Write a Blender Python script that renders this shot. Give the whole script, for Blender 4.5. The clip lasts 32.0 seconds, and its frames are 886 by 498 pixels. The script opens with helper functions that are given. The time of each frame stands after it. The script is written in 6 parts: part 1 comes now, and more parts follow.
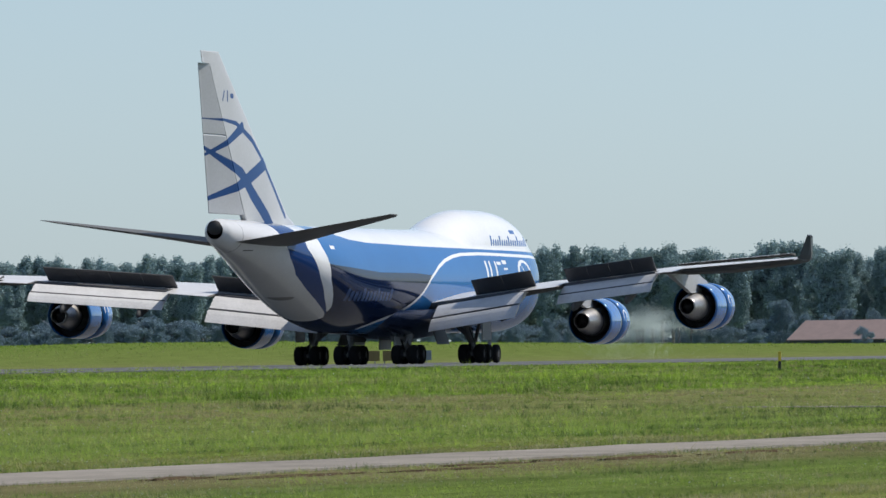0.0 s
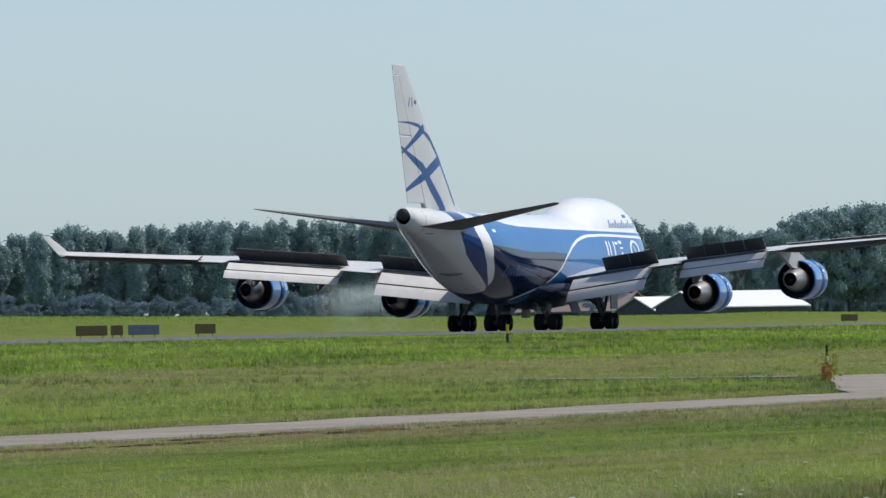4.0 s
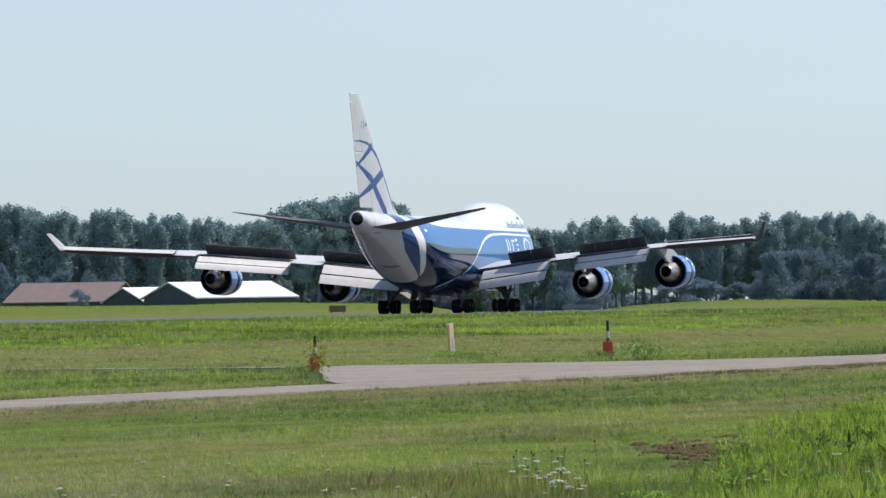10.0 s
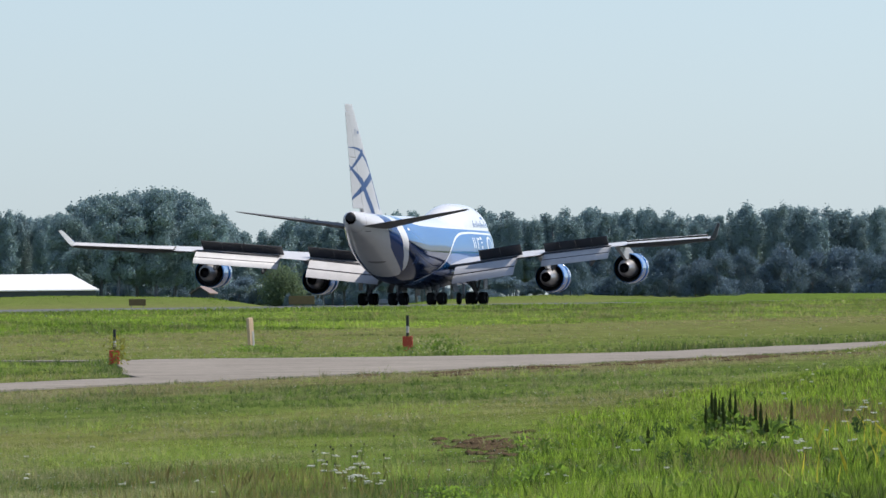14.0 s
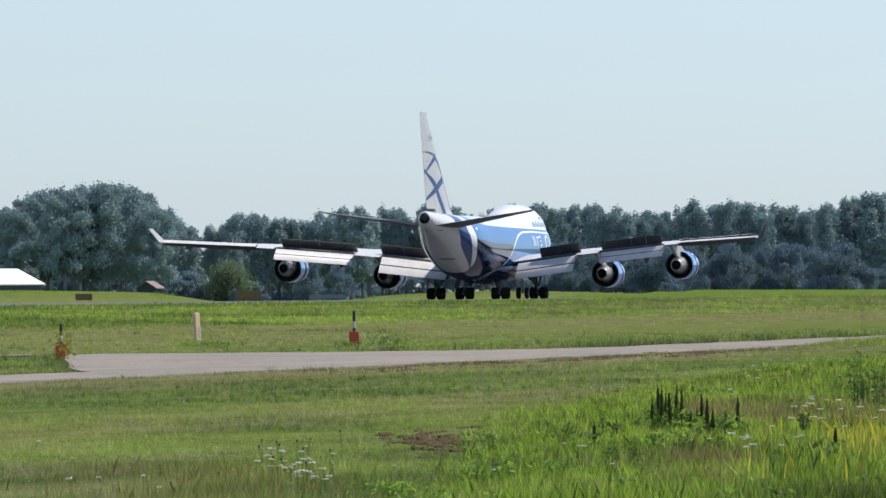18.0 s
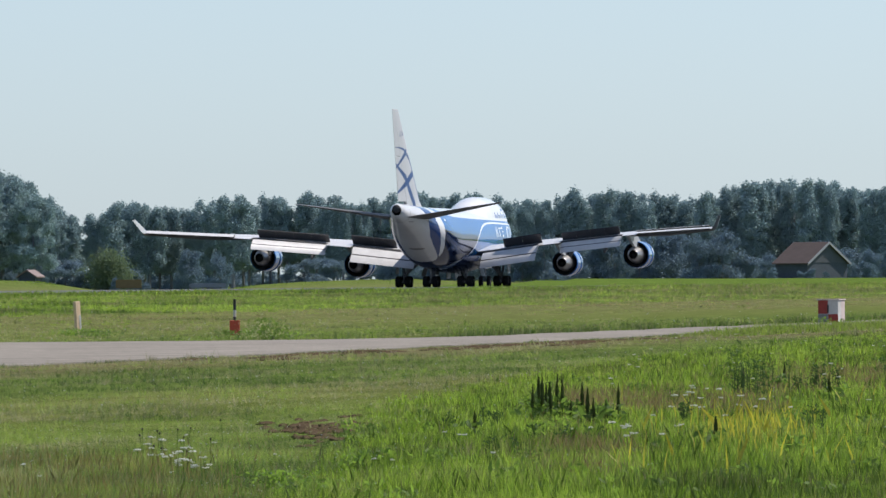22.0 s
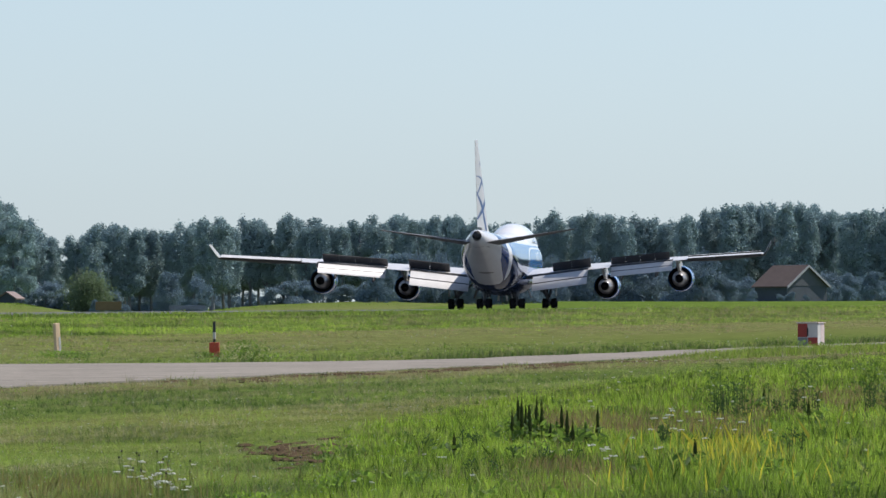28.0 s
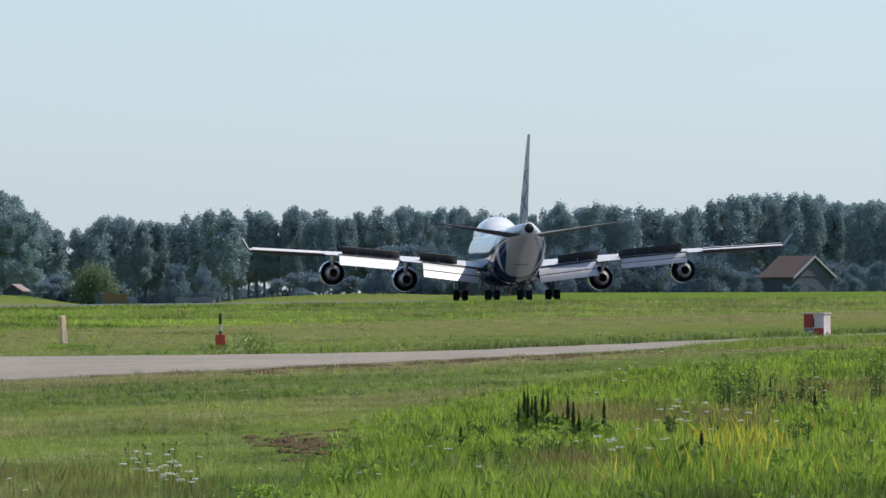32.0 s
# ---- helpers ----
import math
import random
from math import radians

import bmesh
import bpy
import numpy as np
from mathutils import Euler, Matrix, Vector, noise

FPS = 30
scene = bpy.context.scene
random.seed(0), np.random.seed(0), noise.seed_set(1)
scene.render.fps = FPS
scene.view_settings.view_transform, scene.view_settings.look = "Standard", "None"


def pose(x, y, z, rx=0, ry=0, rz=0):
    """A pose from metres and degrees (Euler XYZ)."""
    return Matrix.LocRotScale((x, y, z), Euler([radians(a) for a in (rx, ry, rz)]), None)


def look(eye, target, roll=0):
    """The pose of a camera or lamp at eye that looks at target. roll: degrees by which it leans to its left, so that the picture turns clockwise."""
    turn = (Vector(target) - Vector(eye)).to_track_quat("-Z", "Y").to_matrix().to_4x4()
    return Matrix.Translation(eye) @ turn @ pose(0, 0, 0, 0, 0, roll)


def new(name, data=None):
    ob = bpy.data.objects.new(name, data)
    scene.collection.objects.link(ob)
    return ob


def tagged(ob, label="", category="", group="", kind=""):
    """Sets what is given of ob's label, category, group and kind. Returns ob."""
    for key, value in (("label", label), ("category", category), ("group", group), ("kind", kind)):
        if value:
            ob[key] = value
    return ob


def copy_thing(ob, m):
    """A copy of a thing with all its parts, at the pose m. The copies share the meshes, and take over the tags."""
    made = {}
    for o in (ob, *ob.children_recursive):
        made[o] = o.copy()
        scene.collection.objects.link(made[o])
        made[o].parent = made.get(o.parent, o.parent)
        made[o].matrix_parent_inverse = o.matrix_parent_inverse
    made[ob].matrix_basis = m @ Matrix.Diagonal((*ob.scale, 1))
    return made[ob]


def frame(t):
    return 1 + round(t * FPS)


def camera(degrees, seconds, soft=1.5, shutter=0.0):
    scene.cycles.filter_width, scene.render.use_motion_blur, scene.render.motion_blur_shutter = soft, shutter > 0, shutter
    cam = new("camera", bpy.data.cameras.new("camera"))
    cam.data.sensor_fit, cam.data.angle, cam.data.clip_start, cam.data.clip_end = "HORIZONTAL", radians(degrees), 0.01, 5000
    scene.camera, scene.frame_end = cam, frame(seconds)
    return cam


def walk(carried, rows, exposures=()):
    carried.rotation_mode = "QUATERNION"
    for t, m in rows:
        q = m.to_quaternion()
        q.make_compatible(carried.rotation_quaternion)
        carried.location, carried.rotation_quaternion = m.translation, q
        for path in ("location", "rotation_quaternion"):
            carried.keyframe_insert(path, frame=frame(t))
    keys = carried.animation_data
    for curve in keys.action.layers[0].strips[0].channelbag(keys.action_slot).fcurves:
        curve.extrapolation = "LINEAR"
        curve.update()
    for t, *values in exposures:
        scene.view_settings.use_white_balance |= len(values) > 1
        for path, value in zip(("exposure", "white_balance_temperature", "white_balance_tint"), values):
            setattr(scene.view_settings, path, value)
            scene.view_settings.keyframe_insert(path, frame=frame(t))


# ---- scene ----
PSI = radians(10.7638)
EYE_Z = 0.4181
FOV = 5.6105
# camera: seconds, turn to the right, tilt, lean (degrees)
CAMERA_ROWS = [
    (0.0, -6.9089, 0.6857, 0.775),
    (0.5, -6.4716, 0.6751, 0.939),
    (1.0, -6.3085, 0.7257, 1.007),
    (1.5, -5.9083, 0.7516, 0.993),
    (2.0, -5.9510, 0.5520, 1.085),
    (2.5, -5.6039, 0.5105, 1.102),
    (4.5, -4.8537, 0.4887, 1.054),
    (5.0, -4.1716, 0.4850, 1.092),
    (5.5, -3.5727, 0.4157, 1.102),
    (6.0, -3.4148, 0.3897, 1.154),
    (6.5, -3.1491, 0.3425, 1.160),
    (7.0, -3.2713, 0.1988, 1.113),
    (7.2, -3.9220, 0.1394, 1.042),
    (7.4, -3.6812, 0.0545, 0.978),
    (7.6, -3.4977, 0.1689, 0.923),
    (7.8, -3.4431, 0.2455, 0.875),
    (8.0, -3.4608, 0.2504, 0.842),
    (8.5, -2.8152, 0.2573, 0.757),
    (9.0, -2.0438, 0.4472, 0.817),
    (9.5, -2.0688, 0.3009, 0.861),
    (10.0, -1.9459, 0.3780, 0.887),
    (10.5, -1.9808, 0.4644, 0.833),
    (11.0, -1.7061, 0.5258, 0.783),
    (11.5, -1.5364, 0.3008, 0.876),
    (12.0, -1.4137, 0.3028, 0.774),
    (12.5, -1.4292, 0.3847, 0.691),
    (13.0, -1.0691, 0.2974, 0.582),
    (13.5, -0.7949, 0.2769, 0.637),
    (14.0, -0.6803, 0.3275, 0.601),
    (14.5, -0.5028, 0.2654, 0.630),
    (16.5, -0.4629, 0.2154, 0.564),
    (17.0, -0.3245, 0.1380, 0.547),
    (17.5, -0.2249, 0.2222, 0.456),
    (18.0, -0.3427, 0.2954, 0.467),
    (18.5, -0.3638, 0.6890, 0.461),
    (19.0, -0.0822, 0.5816, 0.401),
    (19.5, -0.0479, 0.3712, 0.365),
    (20.0, 0.0416, 0.2961, 0.375),
    (20.5, 0.3164, 0.2620, 0.359),
    (21.0, 0.4428, 0.2763, 0.455),
    (21.5, 0.5336, 0.2636, 0.455),
    (22.0, 0.4133, 0.2185, 0.449),
    (22.5, 0.0137, 0.3651, 0.387),
    (23.0, 0.1909, 0.4798, 0.336),
    (23.5, 0.3315, 0.5150, 0.326),
    (24.0, 0.3325, 0.5875, 0.472),
    (24.5, 0.3735, 0.4853, 0.462),
    (25.0, 0.4176, 0.3128, 0.463),
    (25.5, 0.4298, 0.3321, 0.486),
    (27.5, 0.5252, 0.3415, 0.397),
    (28.0, 0.5424, 0.3605, 0.344),
    (28.5, 0.5627, 0.3814, 0.357),
    (29.0, 0.5670, 0.3924, 0.360),
    (29.5, 0.5867, 0.3479, 0.375),
    (30.0, 0.5730, 0.3292, 0.452),
    (30.5, 0.5641, 0.3377, 0.452),
    (31.0, 0.5413, 0.3266, 0.377),
    (31.5, 0.5154, 0.3050, 0.392),
    (32.0, 0.5047, 0.3068, 0.478),
]
# airliner: seconds, way along the runway, distance from the camera across it, heading
PLANE_ROWS = [
    (0.0, 550.52, 179.73, 9.07),
    (0.5, 563.55, 179.76, 8.88),
    (1.0, 576.46, 179.81, 8.74),
    (1.5, 589.22, 179.88, 8.66),
    (2.0, 601.83, 179.95, 8.65),
    (2.5, 614.32, 180.01, 8.71),
    (4.5, 663.81, 180.00, 9.39),
    (5.0, 676.08, 179.97, 9.56),
    (5.5, 688.29, 179.94, 9.71),
    (6.0, 700.46, 179.88, 9.85),
    (7.0, 724.69, 179.68, 10.04),
    (8.0, 748.55, 179.45, 10.10),
    (9.0, 771.48, 179.24, 10.05),
    (10.0, 793.21, 179.04, 9.94),
    (11.0, 813.78, 178.84, 9.79),
    (12.0, 833.25, 178.66, 9.65),
    (13.0, 851.89, 178.58, 9.52),
    (14.0, 869.69, 178.64, 9.45),
    (14.5, 878.34, 178.69, 9.44),
    (16.5, 911.35, 178.92, 9.48),
    (17.0, 919.03, 178.97, 9.48),
    (18.0, 933.66, 179.06, 9.49),
    (19.0, 947.43, 179.10, 9.51),
    (20.0, 960.43, 179.07, 9.55),
    (21.0, 972.60, 179.03, 9.57),
    (22.0, 983.77, 179.04, 9.53),
    (23.0, 994.23, 179.10, 9.43),
    (24.0, 1004.14, 179.18, 9.21),
    (25.0, 1013.50, 179.31, 8.85),
    (25.5, 1017.94, 179.40, 8.61),
    (27.5, 1033.70, 179.89, 6.51),
    (28.0, 1037.02, 180.18, 5.24),
    (28.5, 1040.16, 180.52, 4.00),
    (29.0, 1043.15, 180.90, 2.83),
    (29.5, 1045.99, 181.29, 1.71),
    (30.0, 1048.69, 181.71, 0.62),
    (30.5, 1051.23, 182.16, -0.42),
    (31.0, 1053.64, 182.64, -1.38),
    (31.5, 1055.93, 183.14, -2.26),
    (32.0, 1058.14, 183.66, -3.10),
]
cam = camera(FOV, 32.0, soft=1.5)
walk(cam, [(t, pose(0, 0, EYE_Z, 90 + tilt, 0, -turn) @ pose(0, 0, 0, 0, 0, -lean)) for t, turn, tilt, lean in CAMERA_ROWS],
     exposures=[(0, -0.02, 6500, 10), (6.2, -0.02, 6500, 10), (7.2, 0.24, 6550, 12), (8.2, 0.34, 6700, 13), (9.2, 0.36, 6650, 13), (10, 0.2, 6520, 13), (11, 0.16, 6520, 13), (16.8, 0.17, 6500, 12.5),
                (18, 0.22, 6520, 13), (19.4, 0.13, 6500, 13), (23, 0.15, 6520, 13), (32, 0.15, 6520, 13)])

# ---------------------------------------------------------------- light
SUN_AZ, SUN_EL = 62.0, 51.0
world = bpy.data.worlds.new("sky")
scene.world = world
world.use_nodes = True
wn, wl = world.node_tree.nodes, world.node_tree.links
sky = wn.new("ShaderNodeTexSky")
sky.sky_type = "NISHITA"
sky.sun_disc = False
sky.sun_elevation = radians(SUN_EL)
sky.sun_rotation = radians(SUN_AZ)
sky.air_density = 1.0
sky.dust_density = 0.3
sky.ozone_density = 4.0
wn["Background"].inputs["Strength"].default_value = 0.103
tint = wn.new("ShaderNodeMix")
tint.data_type, tint.blend_type = "RGBA", "MULTIPLY"
tint.inputs[0].default_value = 1.0
tint.inputs[7].default_value = (0.825, 0.985, 1.165, 1)
haze = wn.new("ShaderNodeHueSaturation")       # a thin summer haze whitens the blue
haze.inputs["Saturation"].default_value = 0.55
wl.new(sky.outputs[0], haze.inputs["Color"])
wl.new(haze.outputs[0], tint.inputs[6])
wl.new(tint.outputs[2], wn["Background"].inputs[0])
sun = new("sun", bpy.data.lights.new("sun", "SUN"))
sun.data.energy, sun.data.angle, sun.data.color = 4.7, radians(0.5), (1.0, 0.95, 0.87)
far_sun = (math.sin(radians(SUN_AZ)) * math.cos(radians(SUN_EL)), math.cos(radians(SUN_AZ)) * math.cos(radians(SUN_EL)), math.sin(radians(SUN_EL)))
sun.matrix_world = look(tuple(300 * c for c in far_sun), (0, 0, 0))


# ---------------------------------------------------------------- small tools
def material(name, base, rough=0.6, metal=0.0, var=0.25, scale=3.0, bump=0.0, fine=8.0, coat=0.0, spec=0.5, rand=0.0, stretch=(1, 1, 1)):
    """A surface whose colour varies at two scales, with fine relief."""
    m = bpy.data.materials.new(name)
    m.use_nodes = True
    n, l = m.node_tree.nodes, m.node_tree.links
    b = n["Principled BSDF"]
    b.inputs["Roughness"].default_value = rough
    b.inputs["Metallic"].default_value = metal
    b.inputs["Coat Weight"].default_value = coat
    b.inputs["Coat Roughness"].default_value = 0.06
    b.inputs["Specular IOR Level"].default_value = spec
    tc = n.new("ShaderNodeTexCoord")
    mp = n.new("ShaderNodeMapping")
    mp.inputs["Scale"].default_value = stretch
    l.new(tc.outputs["Object"], mp.inputs[0])
    big, small = n.new("ShaderNodeTexNoise"), n.new("ShaderNodeTexNoise")
    big.inputs["Scale"].default_value, small.inputs["Scale"].default_value = scale, scale * fine
    big.inputs["Detail"].default_value = 3.0
    for t in (big, small):
        l.new(mp.outputs[0], t.inputs["Vector"])
    add = n.new("ShaderNodeMath")
    add.operation = "ADD"
    l.new(big.outputs[0], add.inputs[0])
    l.new(small.outputs[0], add.inputs[1])
    rng = n.new("ShaderNodeMapRange")
    rng.inputs["From Min"].default_value, rng.inputs["From Max"].default_value = 0.6, 1.4
    rng.inputs["To Min"].default_value, rng.inputs["To Max"].default_value = 1 - var, 1 + var
    l.new(add.outputs[0], rng.inputs[0])
    value = rng.outputs[0]
    if rand:
        info = n.new("ShaderNodeObjectInfo")
        r2 = n.new("ShaderNodeMapRange")
        r2.inputs["To Min"].default_value, r2.inputs["To Max"].default_value = 1 - rand, 1 + rand
        l.new(info.outputs["Random"], r2.inputs[0])
        mu = n.new("ShaderNodeMath")
        mu.operation = "MULTIPLY"
        l.new(value, mu.inputs[0])
        l.new(r2.outputs[0], mu.inputs[1])
        value = mu.outputs[0]
    mix = n.new("ShaderNodeMix")
    mix.data_type = "RGBA"
    mix.blend_type = "MULTIPLY"
    mix.inputs[0].default_value = 1.0
    mix.inputs[6].default_value = (*base, 1)
    l.new(value, mix.inputs[7])
    l.new(mix.outputs[2], b.inputs["Base Color"])
    if bump:
        bp = n.new("ShaderNodeBump")
        bp.inputs["Strength"].default_value = bump
        bp.inputs["Distance"].default_value = 0.02
        l.new(small.outputs[0], bp.inputs["Height"])
        l.new(bp.outputs[0], b.inputs["Normal"])
    return m


def leafy(m, share=0.4, glow=1.6):
    """Lets light through a leaf: part of it is translucent."""
    n, l = m.node_tree.nodes, m.node_tree.links
    b = n["Principled BSDF"]
    colour = b.inputs["Base Color"].links[0].from_socket
    up = n.new("ShaderNodeMix")
    up.data_type, up.blend_type = "RGBA", "MULTIPLY"
    up.inputs[0].default_value = 1.0
    up.inputs[7].default_value = (glow, glow, glow * 0.8, 1)
    l.new(colour, up.inputs[6])
    t = n.new("ShaderNodeBsdfTranslucent")
    l.new(up.outputs[2], t.inputs[0])
    mix = n.new("ShaderNodeMixShader")
    mix.inputs[0].default_value = share
    l.new(b.outputs[0], mix.inputs[1])
    l.new(t.outputs[0], mix.inputs[2])
    l.new(mix.outputs[0], n["Material Output"].inputs[0])
    return m


def mesh_of(name, verts, faces, mats, smooth=False, attrs=None):
    me = bpy.data.meshes.new(name)
    verts = np.asarray(verts, dtype=np.float32)
    if isinstance(faces, np.ndarray):
        k = faces.shape[1]
        me.vertices.add(len(verts))
        me.vertices.foreach_set("co", verts.ravel())
        me.loops.add(faces.size)
        me.loops.foreach_set("vertex_index", faces.astype(np.int32).ravel())
        me.polygons.add(len(faces))
        me.polygons.foreach_set("loop_start", np.arange(0, faces.size, k, dtype=np.int32))
        me.update(calc_edges=True)
    else:
        me.from_pydata([tuple(v) for v in verts], [], faces)
    for m in mats if isinstance(mats, (list, tuple)) else [mats]:
        me.materials.append(m)
    for key, vals in (attrs or {}).items():
        a = me.attributes.new(key, "FLOAT", "POINT")
        a.data.foreach_set("value", np.asarray(vals, dtype=np.float32).ravel())
    me.polygons.foreach_set("use_smooth", [smooth] * len(me.polygons))
    me.update()
    return me


def part(name, data, mat, parent, label="", smooth=False):
    """One mesh object under a thing; data: a bmesh or a mesh."""
    if isinstance(data, bmesh.types.BMesh):
        me = bpy.data.meshes.new(name)
        data.normal_update()
        data.to_mesh(me)
        data.free()
        me.materials.append(mat)
        me.polygons.foreach_set("use_smooth", [smooth] * len(me.polygons))
    else:
        me = data
    ob = new(name, me)
    if parent:
        ob.parent = parent
    return tagged(ob, label)


def thing(name, m, label, category, group="", kind=""):
    ob = new(name)
    ob.empty_display_size = 0.2
    ob.matrix_basis = m
    return tagged(ob, label, category, group, kind)


def bm_box(bm, x0, x1, y0, y1, z0, z1, bevel=0.0):
    r = bmesh.ops.create_cube(bm, size=1.0)
    for v in r["verts"]:
        v.co = Vector(((x0 + x1) / 2 + v.co.x * (x1 - x0), (y0 + y1) / 2 + v.co.y * (y1 - y0), (z0 + z1) / 2 + v.co.z * (z1 - z0)))
    if bevel:
        es = list({e for v in r["verts"] for e in v.link_edges})
        bmesh.ops.bevel(bm, geom=es, offset=bevel, segments=2, affect="EDGES", profile=0.6)
    return r["verts"]


def bm_tube(bm, p, q, r0, r1, seg=12, caps=True):
    p, q = Vector(p), Vector(q)
    d = q - p
    r = bmesh.ops.create_cone(bm, cap_ends=caps, segments=seg, radius1=r0, radius2=r1, depth=d.length)
    rot = d.to_track_quat("Z", "Y").to_matrix().to_4x4()
    bmesh.ops.transform(bm, matrix=Matrix.Translation((p + q) / 2) @ rot, verts=r["verts"])


def lathe(profile, seg=40):
    """Rings round the x axis from (x, radius) pairs: vertices and quads."""
    v, f = [], []
    for x, r in profile:
        for i in range(seg):
            a = 2 * math.pi * i / seg
            v.append((x, r * math.cos(a), r * math.sin(a)))
    for j in range(len(profile) - 1):
        for i in range(seg):
            k = (i + 1) % seg
            f.append((j * seg + i, j * seg + k, (j + 1) * seg + k, (j + 1) * seg + i))
    return np.array(v), np.array(f)


def loft(rings, closed=True):
    """Quads between equal rings of points."""
    rings = np.asarray(rings)
    n, k = rings.shape[:2]
    f = []
    for j in range(n - 1):
        for i in range(k if closed else k - 1):
            q = (i + 1) % k
            f.append((j * k + i, j * k + q, (j + 1) * k + q, (j + 1) * k + i))
    return rings.reshape(-1, 3), f


# ---------------------------------------------------------------- the ground
DX, DY = math.sin(PSI), math.cos(PSI)      # along the runway
FIELD_Z = -1.40


def place(s, across):
    """World x, y of a point by its way along the runway and its distance across."""
    return s * DX - across * DY, s * DY + across * DX


def smoothstep(a, b, x):
    t = np.clip((x - a) / (b - a), 0, 1)
    return t * t * (3 - 2 * t)


BANK_AZ = [-180, -14, -9, -8, -6.3, -5.2, -4.1, -3.6, -3.1, -2.8, -2.4, -2.15, -2.0, -1.86, -1.5, -1.0, -0.82, -0.45, -0.1, 0.2, 1.3, 2.2, 3.3, 8, 180]
BANK_EL = [0.0, 0.06, 0.112, 0.110, 0.080, 0.060, 0.048, 0.046, 0.056, 0.050, 0.042, 0.034, 0.008, -0.034, -0.044, -0.040, -0.005, 0.024, 0.036, 0.048, 0.028, 0.019, 0.016, 0.01, 0.0]


def ground_z(x, y):
    x, y = np.asarray(x, float), np.asarray(y, float)
    across = -x * DY + y * DX
    z = FIELD_Z + (0.0 - 0.05 - FIELD_Z) * np.clip((across - 85) / 46.0, 0, 1)
    d = np.hypot(x, y)
    az = np.degrees(np.arctan2(x, y))
    bank = EYE_Z + np.tan(np.radians(np.interp(az, BANK_AZ, BANK_EL))) * 1200
    far = smoothstep(0, 1, (across - 214) / 70.0) * smoothstep(500, 1200, d)
    z = np.where(across > 212, -0.05 + (bank + 0.05) * far, z)
    # ahead of the far end the field rises the same way
    fwd = smoothstep(1100, 1300, d) * (across <= 212) * (np.abs(az) < 60)
    z = z + (bank - z) * fwd
    return z


def grass_ground():
    m = bpy.data.materials.new("grass_field")
    m.use_nodes = True
    n, l = m.node_tree.nodes, m.node_tree.links
    b = n["Principled BSDF"]
    b.inputs["Roughness"].default_value = 0.85
    b.inputs["Specular IOR Level"].default_value = 0.0
    geo = n.new("ShaderNodeTexCoord")
    rot = n.new("ShaderNodeMapping")
    rot.vector_type = "TEXTURE"
    rot.inputs["Rotation"].default_value = (0, 0, radians(90) - PSI)   # x along the runway, y across
    l.new(geo.outputs["Object"], rot.inputs[0])
    sep = n.new("ShaderNodeSeparateXYZ")
    l.new(rot.outputs[0], sep.inputs[0])
    st = n.new("ShaderNodeMapping")
    st.inputs["Scale"].default_value = (0.25, 1.0, 1.0)
    l.new(rot.outputs[0], st.inputs[0])

    def noise_tex(scale, detail, vec):
        t = n.new("ShaderNodeTexNoise")
        t.inputs["Scale"].default_value, t.inputs["Detail"].default_value = scale, detail
        l.new(vec, t.inputs["Vector"])
        return t.outputs[0]

    def math_node(op, a, c):
        t = n.new("ShaderNodeMath")
        t.operation = op
        for k, v in ((0, a), (1, c)):
            if isinstance(v, (int, float)):
                t.inputs[k].default_value = v
            else:
                l.new(v, t.inputs[k])
        return t.outputs[0]

    wob = noise_tex(0.08, 4, rot.outputs[0])
    across = math_node("ADD", sep.outputs["Y"], math_node("MULTIPLY", math_node("SUBTRACT", wob, 0.5), 4.0))
    ramp = n.new("ShaderNodeValToRGB")
    l.new(math_node("DIVIDE", across, 340.0), ramp.inputs[0])
    stops = [(0, (0.090, 0.125, 0.032)), (22, (0.090, 0.125, 0.032)), (26, (0.095, 0.125, 0.030)), (30, (0.120, 0.130, 0.042)), (33, (0.090, 0.125, 0.032)),
             (39.5, (0.085, 0.120, 0.032)), (42, (0.110, 0.112, 0.048)), (46, (0.125, 0.112, 0.060)), (56, (0.105, 0.125, 0.032)), (64, (0.095, 0.130, 0.035)), (74, (0.11, 0.135, 0.040)),
             (98, (0.13, 0.14, 0.055)), (101, (0.095, 0.145, 0.030)), (208, (0.095, 0.145, 0.030)), (216, (0.15, 0.16, 0.065)), (250, (0.115, 0.148, 0.042)), (330, (0.105, 0.15, 0.035))]
    e = ramp.color_ramp.elements
    while len(e) < len(stops):
        e.new(0.5)
    for k, (p, c) in enumerate(stops):
        e[k].position, e[k].color = p / 340.0, (*c, 1)
    patch = noise_tex(0.9, 4, st.outputs[0])
    fine = noise_tex(9.0, 3, rot.outputs[0])
    v = math_node("MULTIPLY", math_node("ADD", math_node("MULTIPLY", patch, 1.2), 0.4), math_node("ADD", math_node("MULTIPLY", fine, 0.5), 0.75))
    mix = n.new("ShaderNodeMix")
    mix.data_type, mix.blend_type = "RGBA", "MULTIPLY"
    mix.inputs[0].default_value = 1.0
    l.new(ramp.outputs[0], mix.inputs[6])
    l.new(v, mix.inputs[7])
    l.new(mix.outputs[2], b.inputs["Base Color"])
    bp = n.new("ShaderNodeBump")
    bp.inputs["Strength"].default_value, bp.inputs["Distance"].default_value = 0.5, 0.05
    l.new(fine, bp.inputs["Height"])
    l.new(bp.outputs[0], b.inputs["Normal"])
    return m


FIELD = grass_ground()


